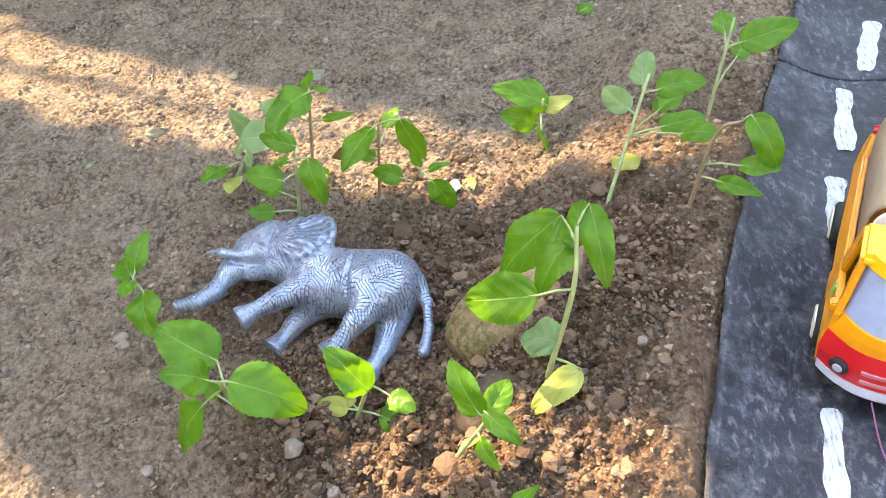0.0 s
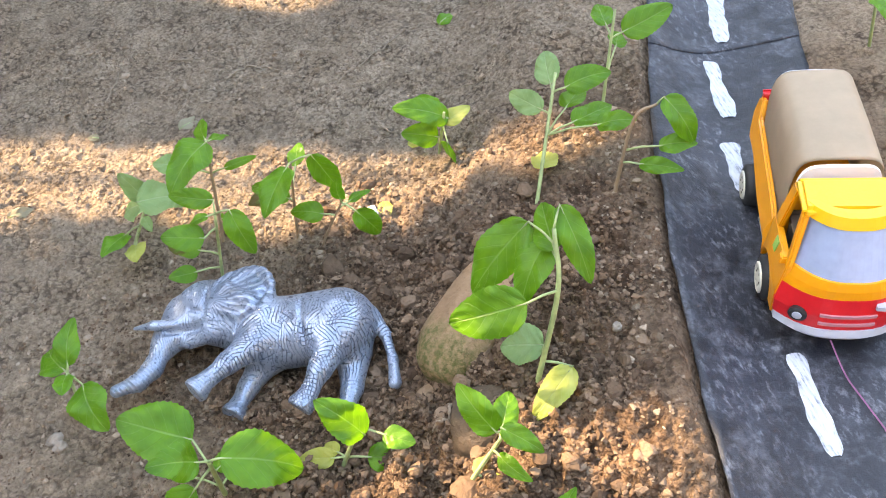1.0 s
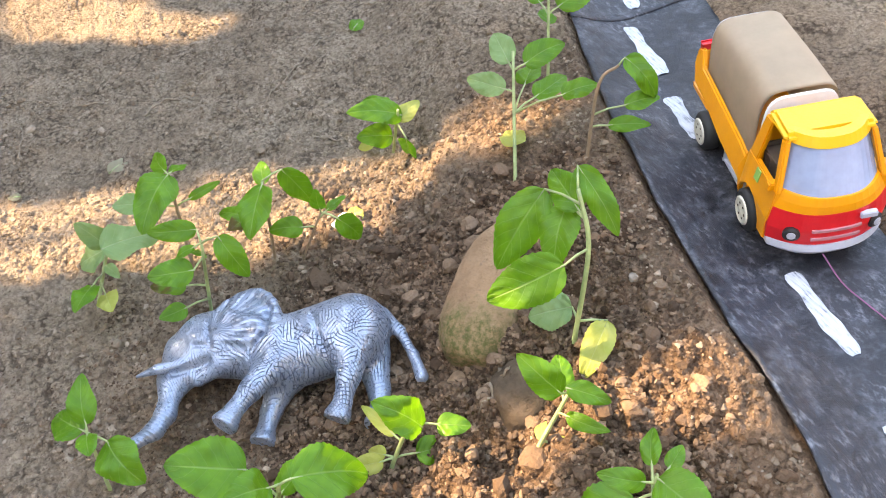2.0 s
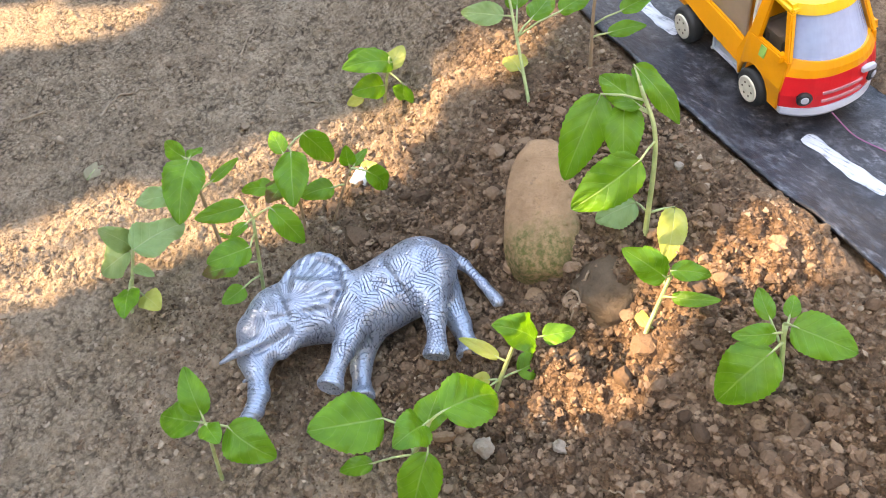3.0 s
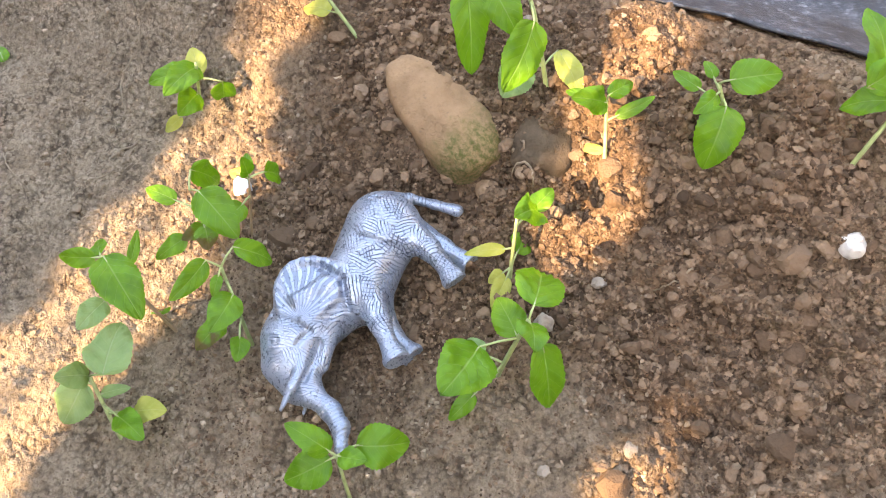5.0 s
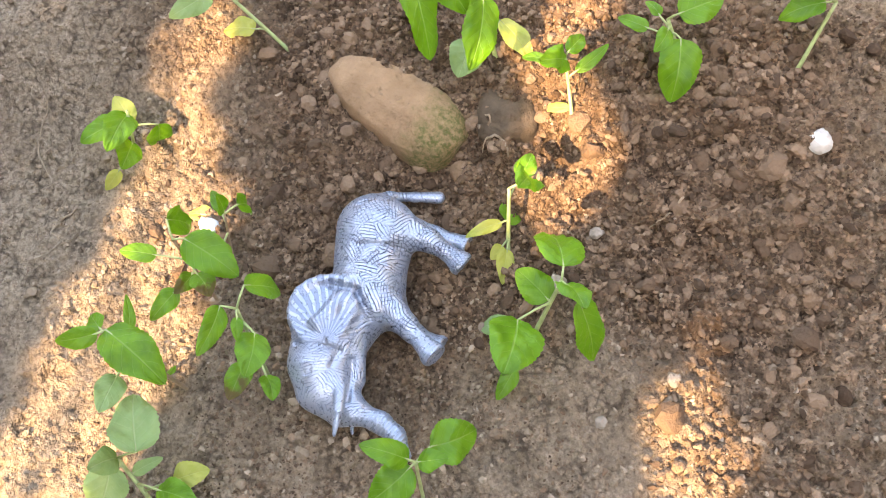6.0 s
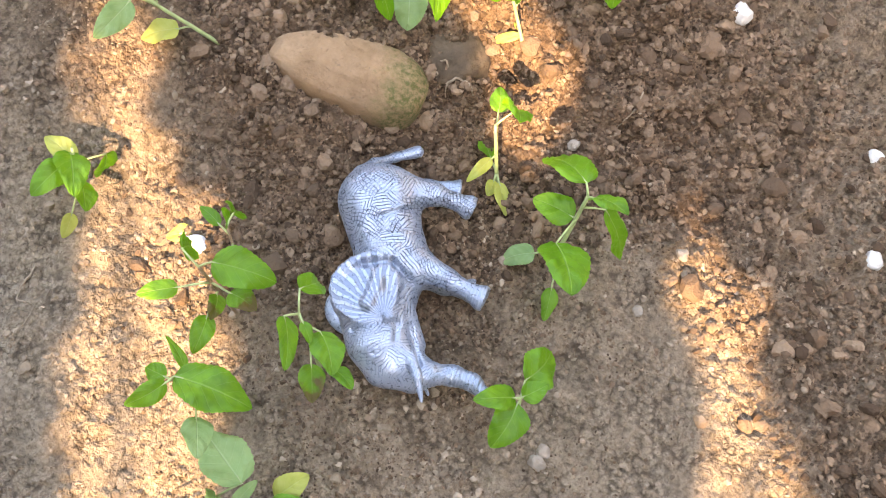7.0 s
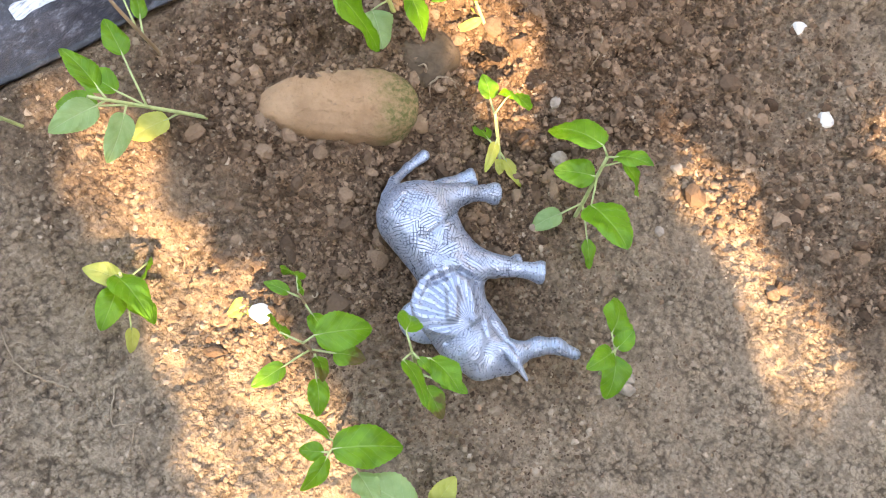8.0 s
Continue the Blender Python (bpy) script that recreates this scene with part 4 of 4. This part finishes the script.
def build_truck():
    """Local axes: x runs from the front axle to the rear, y across, z up from the road."""
    base = new("toy_truck")
    rear = Vector((0.306, 0.952, 0)).normalized()
    x, y = 0.1272, 0.2632
    z0, z1 = road_z(x, y) + 0.003, road_z(x + rear.x * 0.059, y + rear.y * 0.059) + 0.003
    turn = math.degrees(math.atan2(rear.y, rear.x))
    base.matrix_world = pose(x, y, z0 + 0.0002, 0, -math.degrees(math.atan2(z1 - z0, 0.059)), turn)
    tagged(base, "yellow and red plastic toy truck with a load", "toy truck")
    W = 0.051
    RATE = 0.22
    for k, (ya, yb) in enumerate(((0.0, -0.0025), (-W + 0.0025, -W))):
        arch = [(0.0040 + 0.0120 * math.cos(a), 0.010 + 0.0130 * math.sin(a)) for a in [math.pi * i / 8 for i in range(9)]]
        lower = [(-0.0150, 0.010), (-0.0160, 0.022), (-0.0155, 0.036), (0.0145, 0.036), (0.0185, 0.0235), (0.0165, 0.012)] + arch
        part("door", lean_in(prism(lower, ya, yb, 0.0006), W, 0.024, RATE), YELLOW, base)
        part("front_pillar", lean_in(prism([(-0.0158, 0.0357), (-0.0118, 0.0357), (-0.0035, 0.0555), (-0.0078, 0.0555)], ya, yb, 0.0006), W, 0.024, RATE), YELLOW, base)
        part("rear_pillar", lean_in(prism([(0.0068, 0.0357), (0.0142, 0.0357), (0.0125, 0.0555), (0.0060, 0.0555)], ya, yb, 0.0006), W, 0.024, RATE), YELLOW, base)
        out = 1 if k == 0 else -1
        ym = ya if k == 0 else yb
        part("wing_mirror", lean_in(box(-0.0125, -0.0085, ym - 0.0015, ym + 0.0022 * out, 0.0345, 0.0382, 0.0006), W, 0.024, RATE), YELLOW, base)
        part("side_sticker", lean_in(box(-0.0005, 0.0035, ym - 0.001 * out, ym + 0.0003 * out, 0.0295, 0.0348, 0.0), W, 0.024, RATE), GREEN_MARK, base, "small green sticker")
    part("roof", lean_in(prism([(-0.0085, 0.0548), (-0.0068, 0.0582), (0.0098, 0.0592), (0.0132, 0.0548)], 0.0004, -W - 0.0004, 0.0014), W, 0.024, RATE), ROOF_YELLOW, base, "bright yellow roof")
    part("back_wall", lean_in(prism([(0.0118, 0.012), (0.0145, 0.012), (0.0125, 0.0552), (0.0100, 0.0552)], -0.0026, -W + 0.0026, 0.0004), W, 0.024, RATE), YELLOW, base)
    part("seat_block", box(-0.004, 0.0095, -0.009, -W + 0.009, 0.012, 0.0400, 0.002), DARK, base, "dark brown seat block")
    part("windscreen", bent_plate((0.0358, 0.0555), (-0.0240, -0.0140), (0.0058, 0.0098), W, 0.0012), SCREEN, base, "glossy blue-grey windscreen")
    part("brow", bent_plate((0.0545, 0.0585), (-0.0150, -0.0126), (0.0076, 0.0086), W, 0.0050), ROOF_YELLOW, base, "yellow brow over the windscreen")
    part("front_panel", bent_plate((0.0290, 0.0330, 0.0364), (-0.0262, -0.0258, -0.0246), (0.0020, 0.0036, 0.0052), W, 0.0028), YELLOW, base, "yellow band under the windscreen")
    grille = part("grille", bent_plate((0.0128, 0.0200, 0.0292), (-0.0268, -0.0272, -0.0263), (0.0006, 0.0002, 0.0020), W, 0.0030), RED, base, "red front panel")
    for f in (-0.68, 0.68):
        yy, xx = -W / 2 - f * W / 2, -0.0270 + 0.0105 * abs(f) ** 2.6
        for prof, mat, name, lab in (([(0.0034, -0.0006), (0.0036, 0.0010), (0.0026, 0.0016)], BLACK_PLASTIC, "headlight", "dark round headlight"), ([(0.0018, 0.0014), (0.0018, 0.0019), (0.0008, 0.0021)], BUMPER, "lens", "grey headlight lens")):
            lamp = lathe(prof, 20)
            bmesh.ops.transform(lamp, matrix=pose(xx, yy, 0.0190, 0, 0, 90 + (22 if f > 0 else -22)), verts=lamp.verts)
            part(name, lamp, mat, grille, lab)
    for zz in (0.0160, 0.0205):
        part("grille_bar", bent_plate((zz, zz + 0.0013), (-0.0278, -0.0278), (0.0, 0.0), W, 0.0010, span=0.40), GRILLE_PINK, grille, "dull pink grille bar")
    part("badge", box(-0.0272, -0.0245, -W + 0.0095, -W + 0.0165, 0.0245, 0.0272, 0.0003), BUMPER, grille, "pale unreadable front sticker")
    part("bumper", bent_plate((0.0068, 0.0098, 0.0130), (-0.0262, -0.0282, -0.0274), (0.0025, 0.0008, 0.0008), W, 0.0050), BUMPER, base, "pale grey bumper")
    part("chassis", box(-0.0195, 0.0900, -0.012, -W + 0.012, 0.0080, 0.0122, 0.0008), BLACK_PLASTIC, base, "black chassis")
    part("fuel_tank", box(0.020, 0.042, -0.004, -0.011, 0.0080, 0.0165, 0.0012), BUMPER, base, "grey fuel tank")
    for ya, yb in ((-0.0010, -0.0034), (-W + 0.0034, -W + 0.0010)):
        part("bed_side", lean_in(prism([(0.0165, 0.0145), (0.0165, 0.0265), (0.0300, 0.0285), (0.0840, 0.0320), (0.0905, 0.0385), (0.0960, 0.0365), (0.0945, 0.0290), (0.0880, 0.0225), (0.0730, 0.0215), (0.0450, 0.0175)], ya, yb, 0.0008), W, 0.018, 0.3), YELLOW, base)
    part("bed_floor", box(0.0170, 0.0920, -0.0040, -W + 0.0040, 0.0165, 0.0185, 0.0004), YELLOW, base)
    part("tailgate", prism([(0.0885, 0.0190), (0.0905, 0.0190), (0.0945, 0.0365), (0.0925, 0.0365)], -0.0080, -W + 0.0080, 0.0006), YELLOW, base)
    part("tail_light", box(0.0930, 0.0958, -0.0080, -0.0140, 0.0355, 0.0392, 0.0006), RED, base, "red tail light")
    for xx in (0.0042, 0.0632):
        for yy, s in ((0.0014, 1), (-W - 0.0014, -1)):
            wheel = new("wheel")
            wheel.parent = base
            wheel.location = (xx, yy, 0.0098)
            r = 0.0098
            part("tyre", lathe([(0.0055, 0.0004 * s), (0.0082, 0.0002 * s), (0.0096, -0.0008 * s), (r, -0.0022 * s), (r, -0.0058 * s), (0.0092, -0.0072 * s), (0.0055, -0.0074 * s)], 32), TYRE, wheel, "black tyre", True)
            part("rim", lathe([(0.0067, -0.0010 * s), (0.0067, 0.0008 * s), (0.0060, 0.0012 * s), (0.0053, 0.0009 * s), (0.0030, 0.0008 * s), (0.0017, 0.0013 * s), (0.0006, 0.0015 * s)], 28), RIM, wheel, "cream rim", True)
            # dark discs on the rim stand in for the shade inside its holes
            for h in range(6):
                a = 2 * math.pi * h / 6
                hole = lathe([(0.0006, 0.0004 * s), (0.0006, 0.0010 * s)], 8)
                bmesh.ops.transform(hole, matrix=pose(0.0036 * math.cos(a), 0, 0.0036 * math.sin(a)), verts=hole.verts)
                part("rim_hole", hole, DARK, wheel)
    return base


truck = build_truck()


def build_load():
    """A bent cardboard cover with a white board at each end, standing in the truck's bed."""
    load = new("cardboard_load")
    load.matrix_world = truck.matrix_world @ pose(0.0, 0.0, 0.0187)
    tagged(load, "brown cardboard cover with white ends, standing in the truck's bed", "load")
    W, IN = 0.051, 0.0075
    n, bm = 18, bmesh.new()
    outline = []
    for i in range(n + 1):
        a = math.pi * i / n
        c, s = math.cos(a), math.sin(a)
        outline.append((-W / 2 + (W / 2 - IN) * math.copysign(abs(c) ** 0.35, c), 0.004 + 0.036 * abs(s) ** 0.42))
    outline = [(-IN, 0.0)] + outline + [(-W + IN, 0.0)]
    rings = [[bm.verts.new((x, y * k + (1 - k) * -W / 2, z * k)) for y, z in outline] for x, k in ((0.0215, 0.985), (0.0235, 1.0), (0.050, 1.01), (0.082, 1.0), (0.084, 0.985))]
    for p, q in zip(rings, rings[1:]):
        for i in range(len(outline) - 1):
            bm.faces.new((p[i], p[i + 1], q[i + 1], q[i]))
    bmesh.ops.solidify(bm, geom=bm.faces[:], thickness=0.0009)
    part("cover", bm, CARD, load, "brown cardboard cover", True)
    for x0, grow, name in ((0.0190, 1.0, "front_board"), (0.0848, 1.0, "rear_board")):
        bm = bmesh.new()
        pts = [(-W / 2 + (y + W / 2) * 0.93 * grow, z * 0.95 * grow) for y, z in outline]
        a = [bm.verts.new((x0, y, z)) for y, z in pts]
        b = [bm.verts.new((x0 + 0.0016, y, z)) for y, z in pts]
        bm.faces.new(a)
        bm.faces.new(b[::-1])
        for i in range(len(a)):
            bm.faces.new((a[i - 1], a[i], b[i], b[i - 1]))
        bmesh.ops.recalc_face_normals(bm, faces=bm.faces[:])
        part(name, bm, WHITE_CARD, load, "white card end board")
    return load


build_load()
bm = bmesh.new()
thread_line = [(0.1385, 0.2300, road_z(0.1385, 0.2300) + 0.012), (0.1400, 0.2180, road_z(0.14, 0.218) + 0.0045)] + [(x, y, road_z(x, y) + 0.0034) for x, y in ((0.1415, 0.205), (0.1420, 0.190), (0.1395, 0.174), (0.1420, 0.155), (0.1380, 0.138))]
tube(bm, curve(thread_line, 8), 0.00035, 6)
tagged(link("thread", bm, THREAD), "thin purple thread lying loose on the road", "thread")


# ---- small things on the soil ----
def flat_leaf(x, y, length, width, turn, material, label, category="fallen leaf", lift=0.0012, curl=0.25, seed=0):
    foot = new("fallen_leaf")
    foot.location = (x, y, ground_z(x, y) + lift)
    tagged(foot, label, category)
    a = radians(turn)
    way = Vector((math.cos(a), math.sin(a), 0.12))
    add_leaf(foot, Vector(), -way * length * 0.5, way, length, width, material, curl, 0.15, 900 + seed)
    return foot


flat_leaf(-0.132, 0.516, 0.0165, 0.0095, 25, LEAF_DRY, "pale dry fallen leaf on bare soil", seed=1)
flat_leaf(-0.231, 0.459, 0.0150, 0.0080, 10, LEAF_DRY, "faded fallen leaf on bare soil", seed=2)
flat_leaf(-0.196, 0.524, 0.0085, 0.0055, 160, LEAF_DRY, "small dry leaf scrap on bare soil", seed=3)
flat_leaf(0.045, 0.568, 0.0150, 0.0095, 40, LEAF_GREEN, "small green fallen leaf on bare soil", seed=4, lift=0.003)
flat_leaf(-0.0215, 0.3905, 0.0130, 0.0095, 75, LEAF_YELLOW, "yellowed fallen leaf beside a white petal", seed=5)
flat_leaf(-0.262, 0.430, 0.0090, 0.0050, 70, LEAF_DRY, "small dry leaf scrap on bare soil", seed=6)


def petal():
    bm = bmesh.new()
    n = 14
    rows = []
    for i in range(n + 1):
        u = i / n
        row = []
        for k in range(9):
            v = k / 4 - 1
            w = 0.0046 * math.sqrt(max(0.0, 1 - (2 * u - 1) ** 2)) * (1 + 0.12 * math.sin(7 * u))
            row.append(bm.verts.new((0.0105 * (u - 0.5), v * w, 0.0028 * (1 - v * v) + 0.0012 * math.sin(6 * u + 2 * v))))
        rows.append(row)
    for p, q in zip(rows, rows[1:]):
        for k in range(8):
            bm.faces.new((p[k], p[k + 1], q[k + 1], q[k]))
    bmesh.ops.remove_doubles(bm, verts=bm.verts[:], dist=1e-6)
    bmesh.ops.solidify(bm, geom=bm.faces[:], thickness=0.0004)
    ob = link("petal", bm, PETAL)
    ob.matrix_world = pose(-0.0305, 0.3850, ground_z(-0.0305, 0.385) + 0.0008, 10, -8, 35)
    return tagged(ob, "curled white petal lying on the soil", "petal")


petal()


def dry_root(points, r, label, lift=0.0006, name="root"):
    bm = bmesh.new()
    line = curve([(x, y, 0) for x, y in points], 9)
    rnd = random.Random(int(points[0][0] * 9999))
    line = [Vector((p.x + rnd.uniform(-1, 1) * 0.0003, p.y + rnd.uniform(-1, 1) * 0.0003, 0)) for p in line]
    for p in line:
        p.z = ground_z(p.x, p.y) + lift
    tube(bm, line, [r * (1.1 - 0.6 * i / len(line)) for i in range(len(line))], 6)
    return tagged(link(name, bm, ROOT), label, name)


dry_root([(0.030, 0.575), (0.010, 0.560), (-0.027, 0.529), (-0.040, 0.512), (-0.046, 0.500)], 0.00055, "long thin dry root lying across bare soil")
dry_root([(-0.110, 0.560), (-0.095, 0.566), (-0.083, 0.560), (-0.072, 0.550)], 0.0009, "short crooked dry root on bare soil")
dry_root([(-0.150, 0.600), (-0.132, 0.594), (-0.120, 0.600)], 0.0006, "bit of dry root on bare soil")
dry_root([(0.006, 0.470), (0.030, 0.478), (0.052, 0.470), (0.070, 0.478)], 0.0005, "thin dry root on bare soil")
dry_root([(-0.006, 0.455), (-0.018, 0.468), (-0.026, 0.462), (-0.036, 0.474)], 0.0005, "thin dry rootlets near a seedling")
dry_root([(-0.255, 0.520), (-0.262, 0.545), (-0.258, 0.570)], 0.0005, "thin straw on bare soil", name="straw")
dry_root([(-0.190, 0.560), (-0.186, 0.590), (-0.190, 0.615)], 0.0005, "thin straw on bare soil", name="straw")
dry_root([(-0.004, 0.250), (-0.010, 0.247), (-0.013, 0.240), (-0.020, 0.238)], 0.0008, "knotted brown rootlets between the stones", 0.002)
dry_root([(0.004, 0.249), (-0.006, 0.244), (-0.014, 0.250)], 0.0006, "brown rootlet between the stones", 0.003)
dry_root([(-0.055, 0.165), (-0.060, 0.172), (-0.061, 0.180)], 0.0005, "thin straw on dug soil", 0.002, "straw")


def scatter(name, count, sizes, pick, label, category, seed, material, sub=1):
    """Many loose crumbs of soil, each its own small irregular lump, as one sheet of stuff."""
    rng = np.random.default_rng(seed)
    bm = bmesh.new()
    bmesh.ops.create_icosphere(bm, subdivisions=sub, radius=1.0)
    unit = np.array([v.co[:] for v in bm.verts])
    tri = np.array([[v.index for v in f.verts] for f in bm.faces])
    bm.free()
    if sub == 1:
        kinds = [unit * (1 + 0.40 * rng.standard_normal((len(unit), 1)).clip(-1.2, 1.2)) for _ in range(24)]
    else:
        # broken lumps: a ball cut by a few planes, then roughened
        kinds = []
        for _ in range(24):
            ways = rng.standard_normal((9, 3))
            ways /= np.linalg.norm(ways, axis=1)[:, None]
            reach = (rng.uniform(0.55, 1.0, 9) / np.maximum(unit @ ways.T, 0.05)).min(1).clip(0, 1.15)
            kinds.append(unit * (reach * (1 + 0.07 * rng.standard_normal(len(unit)).clip(-1.5, 1.5)))[:, None])
    x, y = pick(rng, count)
    s = rng.lognormal(math.log(sizes[0]), sizes[1], len(x)).clip(0.0004, sizes[2])
    z = surface(x, y)
    turn = rng.uniform(0, 2 * math.pi, len(x))
    which = rng.integers(0, 24, len(x))
    shape = np.stack(kinds)[which] * (s[:, None] * rng.uniform(0.75, 1.3, (len(x), 3)))[:, None, :]
    c, sn = np.cos(turn)[:, None], np.sin(turn)[:, None]
    v = np.stack([shape[..., 0] * c - shape[..., 1] * sn + x[:, None], shape[..., 0] * sn + shape[..., 1] * c + y[:, None], shape[..., 2] * 0.7 + (z + 0.12 * s)[:, None]], -1)
    faces = (tri[None] + (np.arange(len(x)) * len(unit))[:, None, None]).reshape(-1, 3)
    ob = arrays(name, v.reshape(-1, 3).tolist(), faces.tolist(), material, smooth=False)
    return tagged(ob, label, category, kind="stuff")


def off_road(x, y):
    return x < road_edge(y) - 0.004


def dug(rng, n):
    x, y = rng.uniform(-0.26, 0.12, n * 4), rng.uniform(0.04, 0.44, n * 4)
    keep = (rng.random(n * 4) < rough_mask(x, y) ** 1.2 * (0.35 + 1.3 * np.clip(fbm(x, y, 30.0, 2) + 0.4, 0, 1)) * ease((y - 0.03) / 0.1)) & off_road(x, y)
    return x[keep][:n], y[keep][:n]


def hollow(rng, n):
    x, y = rng.normal(-0.080, 0.052, n * 2), rng.normal(0.300, 0.050, n * 2)
    keep = off_road(x, y) & (rng.random(n * 2) < np.clip(0.55 + 1.4 * fbm(x, y, 40.0, 3), 0, 1))
    return x[keep][:n], y[keep][:n]


def trodden(rng, n):
    x, y = rng.uniform(-0.36, 0.14, n * 2), rng.uniform(0.08, 0.66, n * 2)
    keep = (rng.random(n * 2) < (0.3 + 0.9 * np.clip(fbm(x, y, 18.0, 3) + 0.25, 0, 1)) * (1 - 0.8 * rough_mask(x, y))) & off_road(x, y)
    return x[keep][:n], y[keep][:n]


scatter("soil_crumbs", 34000, (0.00062, 0.50, 0.0019), dug, "loose brown crumbs of dug soil", "soil crumbs", 3, CRUMB)
scatter("fine_crumbs", 11000, (0.00050, 0.42, 0.0014), hollow, "fine dark crumbs of loosened soil round the toy", "soil crumbs", 9, CRUMB)
scatter("soil_grit", 21000, (0.00056, 0.45, 0.0015), trodden, "fine grit and small crumbs on trodden soil", "soil grit", 4, GRIT)
scatter("soil_lumps", 1500, (0.0011, 0.40, 0.0030), trodden, "small dry lumps of soil on trodden ground", "soil lumps", 6, GRIT, 2)
scatter("soil_clods", 1500, (0.0018, 0.45, 0.0058), dug, "larger clods of dry brown soil", "soil clods", 5, CRUMB, 2)


# ---- an unseen tree, added to shade the bed ----
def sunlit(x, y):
    """Openings cut in the crown to place sun bands, named by the ground they light."""
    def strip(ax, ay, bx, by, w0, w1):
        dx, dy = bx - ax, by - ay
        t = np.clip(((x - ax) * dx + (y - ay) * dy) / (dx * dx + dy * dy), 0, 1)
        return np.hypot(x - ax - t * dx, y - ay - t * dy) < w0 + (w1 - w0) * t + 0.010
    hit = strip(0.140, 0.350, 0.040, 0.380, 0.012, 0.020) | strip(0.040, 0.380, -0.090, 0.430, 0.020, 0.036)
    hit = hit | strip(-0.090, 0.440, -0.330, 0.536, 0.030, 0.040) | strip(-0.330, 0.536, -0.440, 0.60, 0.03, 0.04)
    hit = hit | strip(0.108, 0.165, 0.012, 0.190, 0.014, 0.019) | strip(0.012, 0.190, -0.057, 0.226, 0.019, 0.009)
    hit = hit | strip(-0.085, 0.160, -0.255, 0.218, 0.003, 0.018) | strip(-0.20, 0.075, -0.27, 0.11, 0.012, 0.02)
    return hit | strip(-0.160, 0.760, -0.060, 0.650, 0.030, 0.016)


def build_added_tree():
    tree = new("added_shade_tree")
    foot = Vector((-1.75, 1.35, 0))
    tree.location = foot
    tagged(tree, "low leafy tree, unseen, added beside the bed to shade the soil in bands", "tree")
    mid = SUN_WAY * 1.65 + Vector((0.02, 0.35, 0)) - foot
    bm = bmesh.new()
    tube(bm, curve([(0, 0, -0.05), (0.03, 0.02, 0.45), mid * 0.5 + Vector((0, 0, 0.25))], 6), [0.05 - 0.0026 * i for i in range(13)], 12)
    part("trunk", bm, BARK, tree, smooth=True)
    rng = np.random.default_rng(11)
    for k in range(9):
        a = 2 * math.pi * k / 9
        bm = bmesh.new()
        start = mid * 0.5 + Vector((0, 0, 0.25))
        end = mid + Vector((0.55 * math.cos(a), 0.55 * math.sin(a), 0.35 * math.sin(a + 1)))
        tube(bm, curve([start, start.lerp(end, 0.55) + Vector((0, 0, 0.06)), end], 5), [0.0045 - 0.0003 * i for i in range(11)], 8)
        part("limb", bm, BARK, tree, smooth=True)
    # leaves in loose layers; the crown is left open where sun bands should fall
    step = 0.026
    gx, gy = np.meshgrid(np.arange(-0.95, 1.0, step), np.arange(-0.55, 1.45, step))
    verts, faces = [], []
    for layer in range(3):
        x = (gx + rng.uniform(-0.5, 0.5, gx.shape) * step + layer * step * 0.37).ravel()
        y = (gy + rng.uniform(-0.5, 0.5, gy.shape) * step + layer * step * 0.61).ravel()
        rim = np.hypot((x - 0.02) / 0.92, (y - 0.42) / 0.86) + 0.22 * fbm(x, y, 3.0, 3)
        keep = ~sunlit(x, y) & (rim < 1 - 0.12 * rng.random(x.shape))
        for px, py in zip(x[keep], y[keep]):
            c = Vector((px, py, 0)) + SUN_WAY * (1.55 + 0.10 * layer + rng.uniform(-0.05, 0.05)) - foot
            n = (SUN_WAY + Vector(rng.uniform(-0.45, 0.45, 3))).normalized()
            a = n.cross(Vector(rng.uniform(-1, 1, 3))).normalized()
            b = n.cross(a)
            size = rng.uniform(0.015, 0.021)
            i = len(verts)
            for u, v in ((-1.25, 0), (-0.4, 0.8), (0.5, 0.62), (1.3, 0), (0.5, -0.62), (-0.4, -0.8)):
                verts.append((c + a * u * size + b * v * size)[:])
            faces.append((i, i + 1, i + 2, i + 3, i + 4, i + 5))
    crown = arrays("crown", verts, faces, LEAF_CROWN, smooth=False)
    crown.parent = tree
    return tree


build_added_tree()
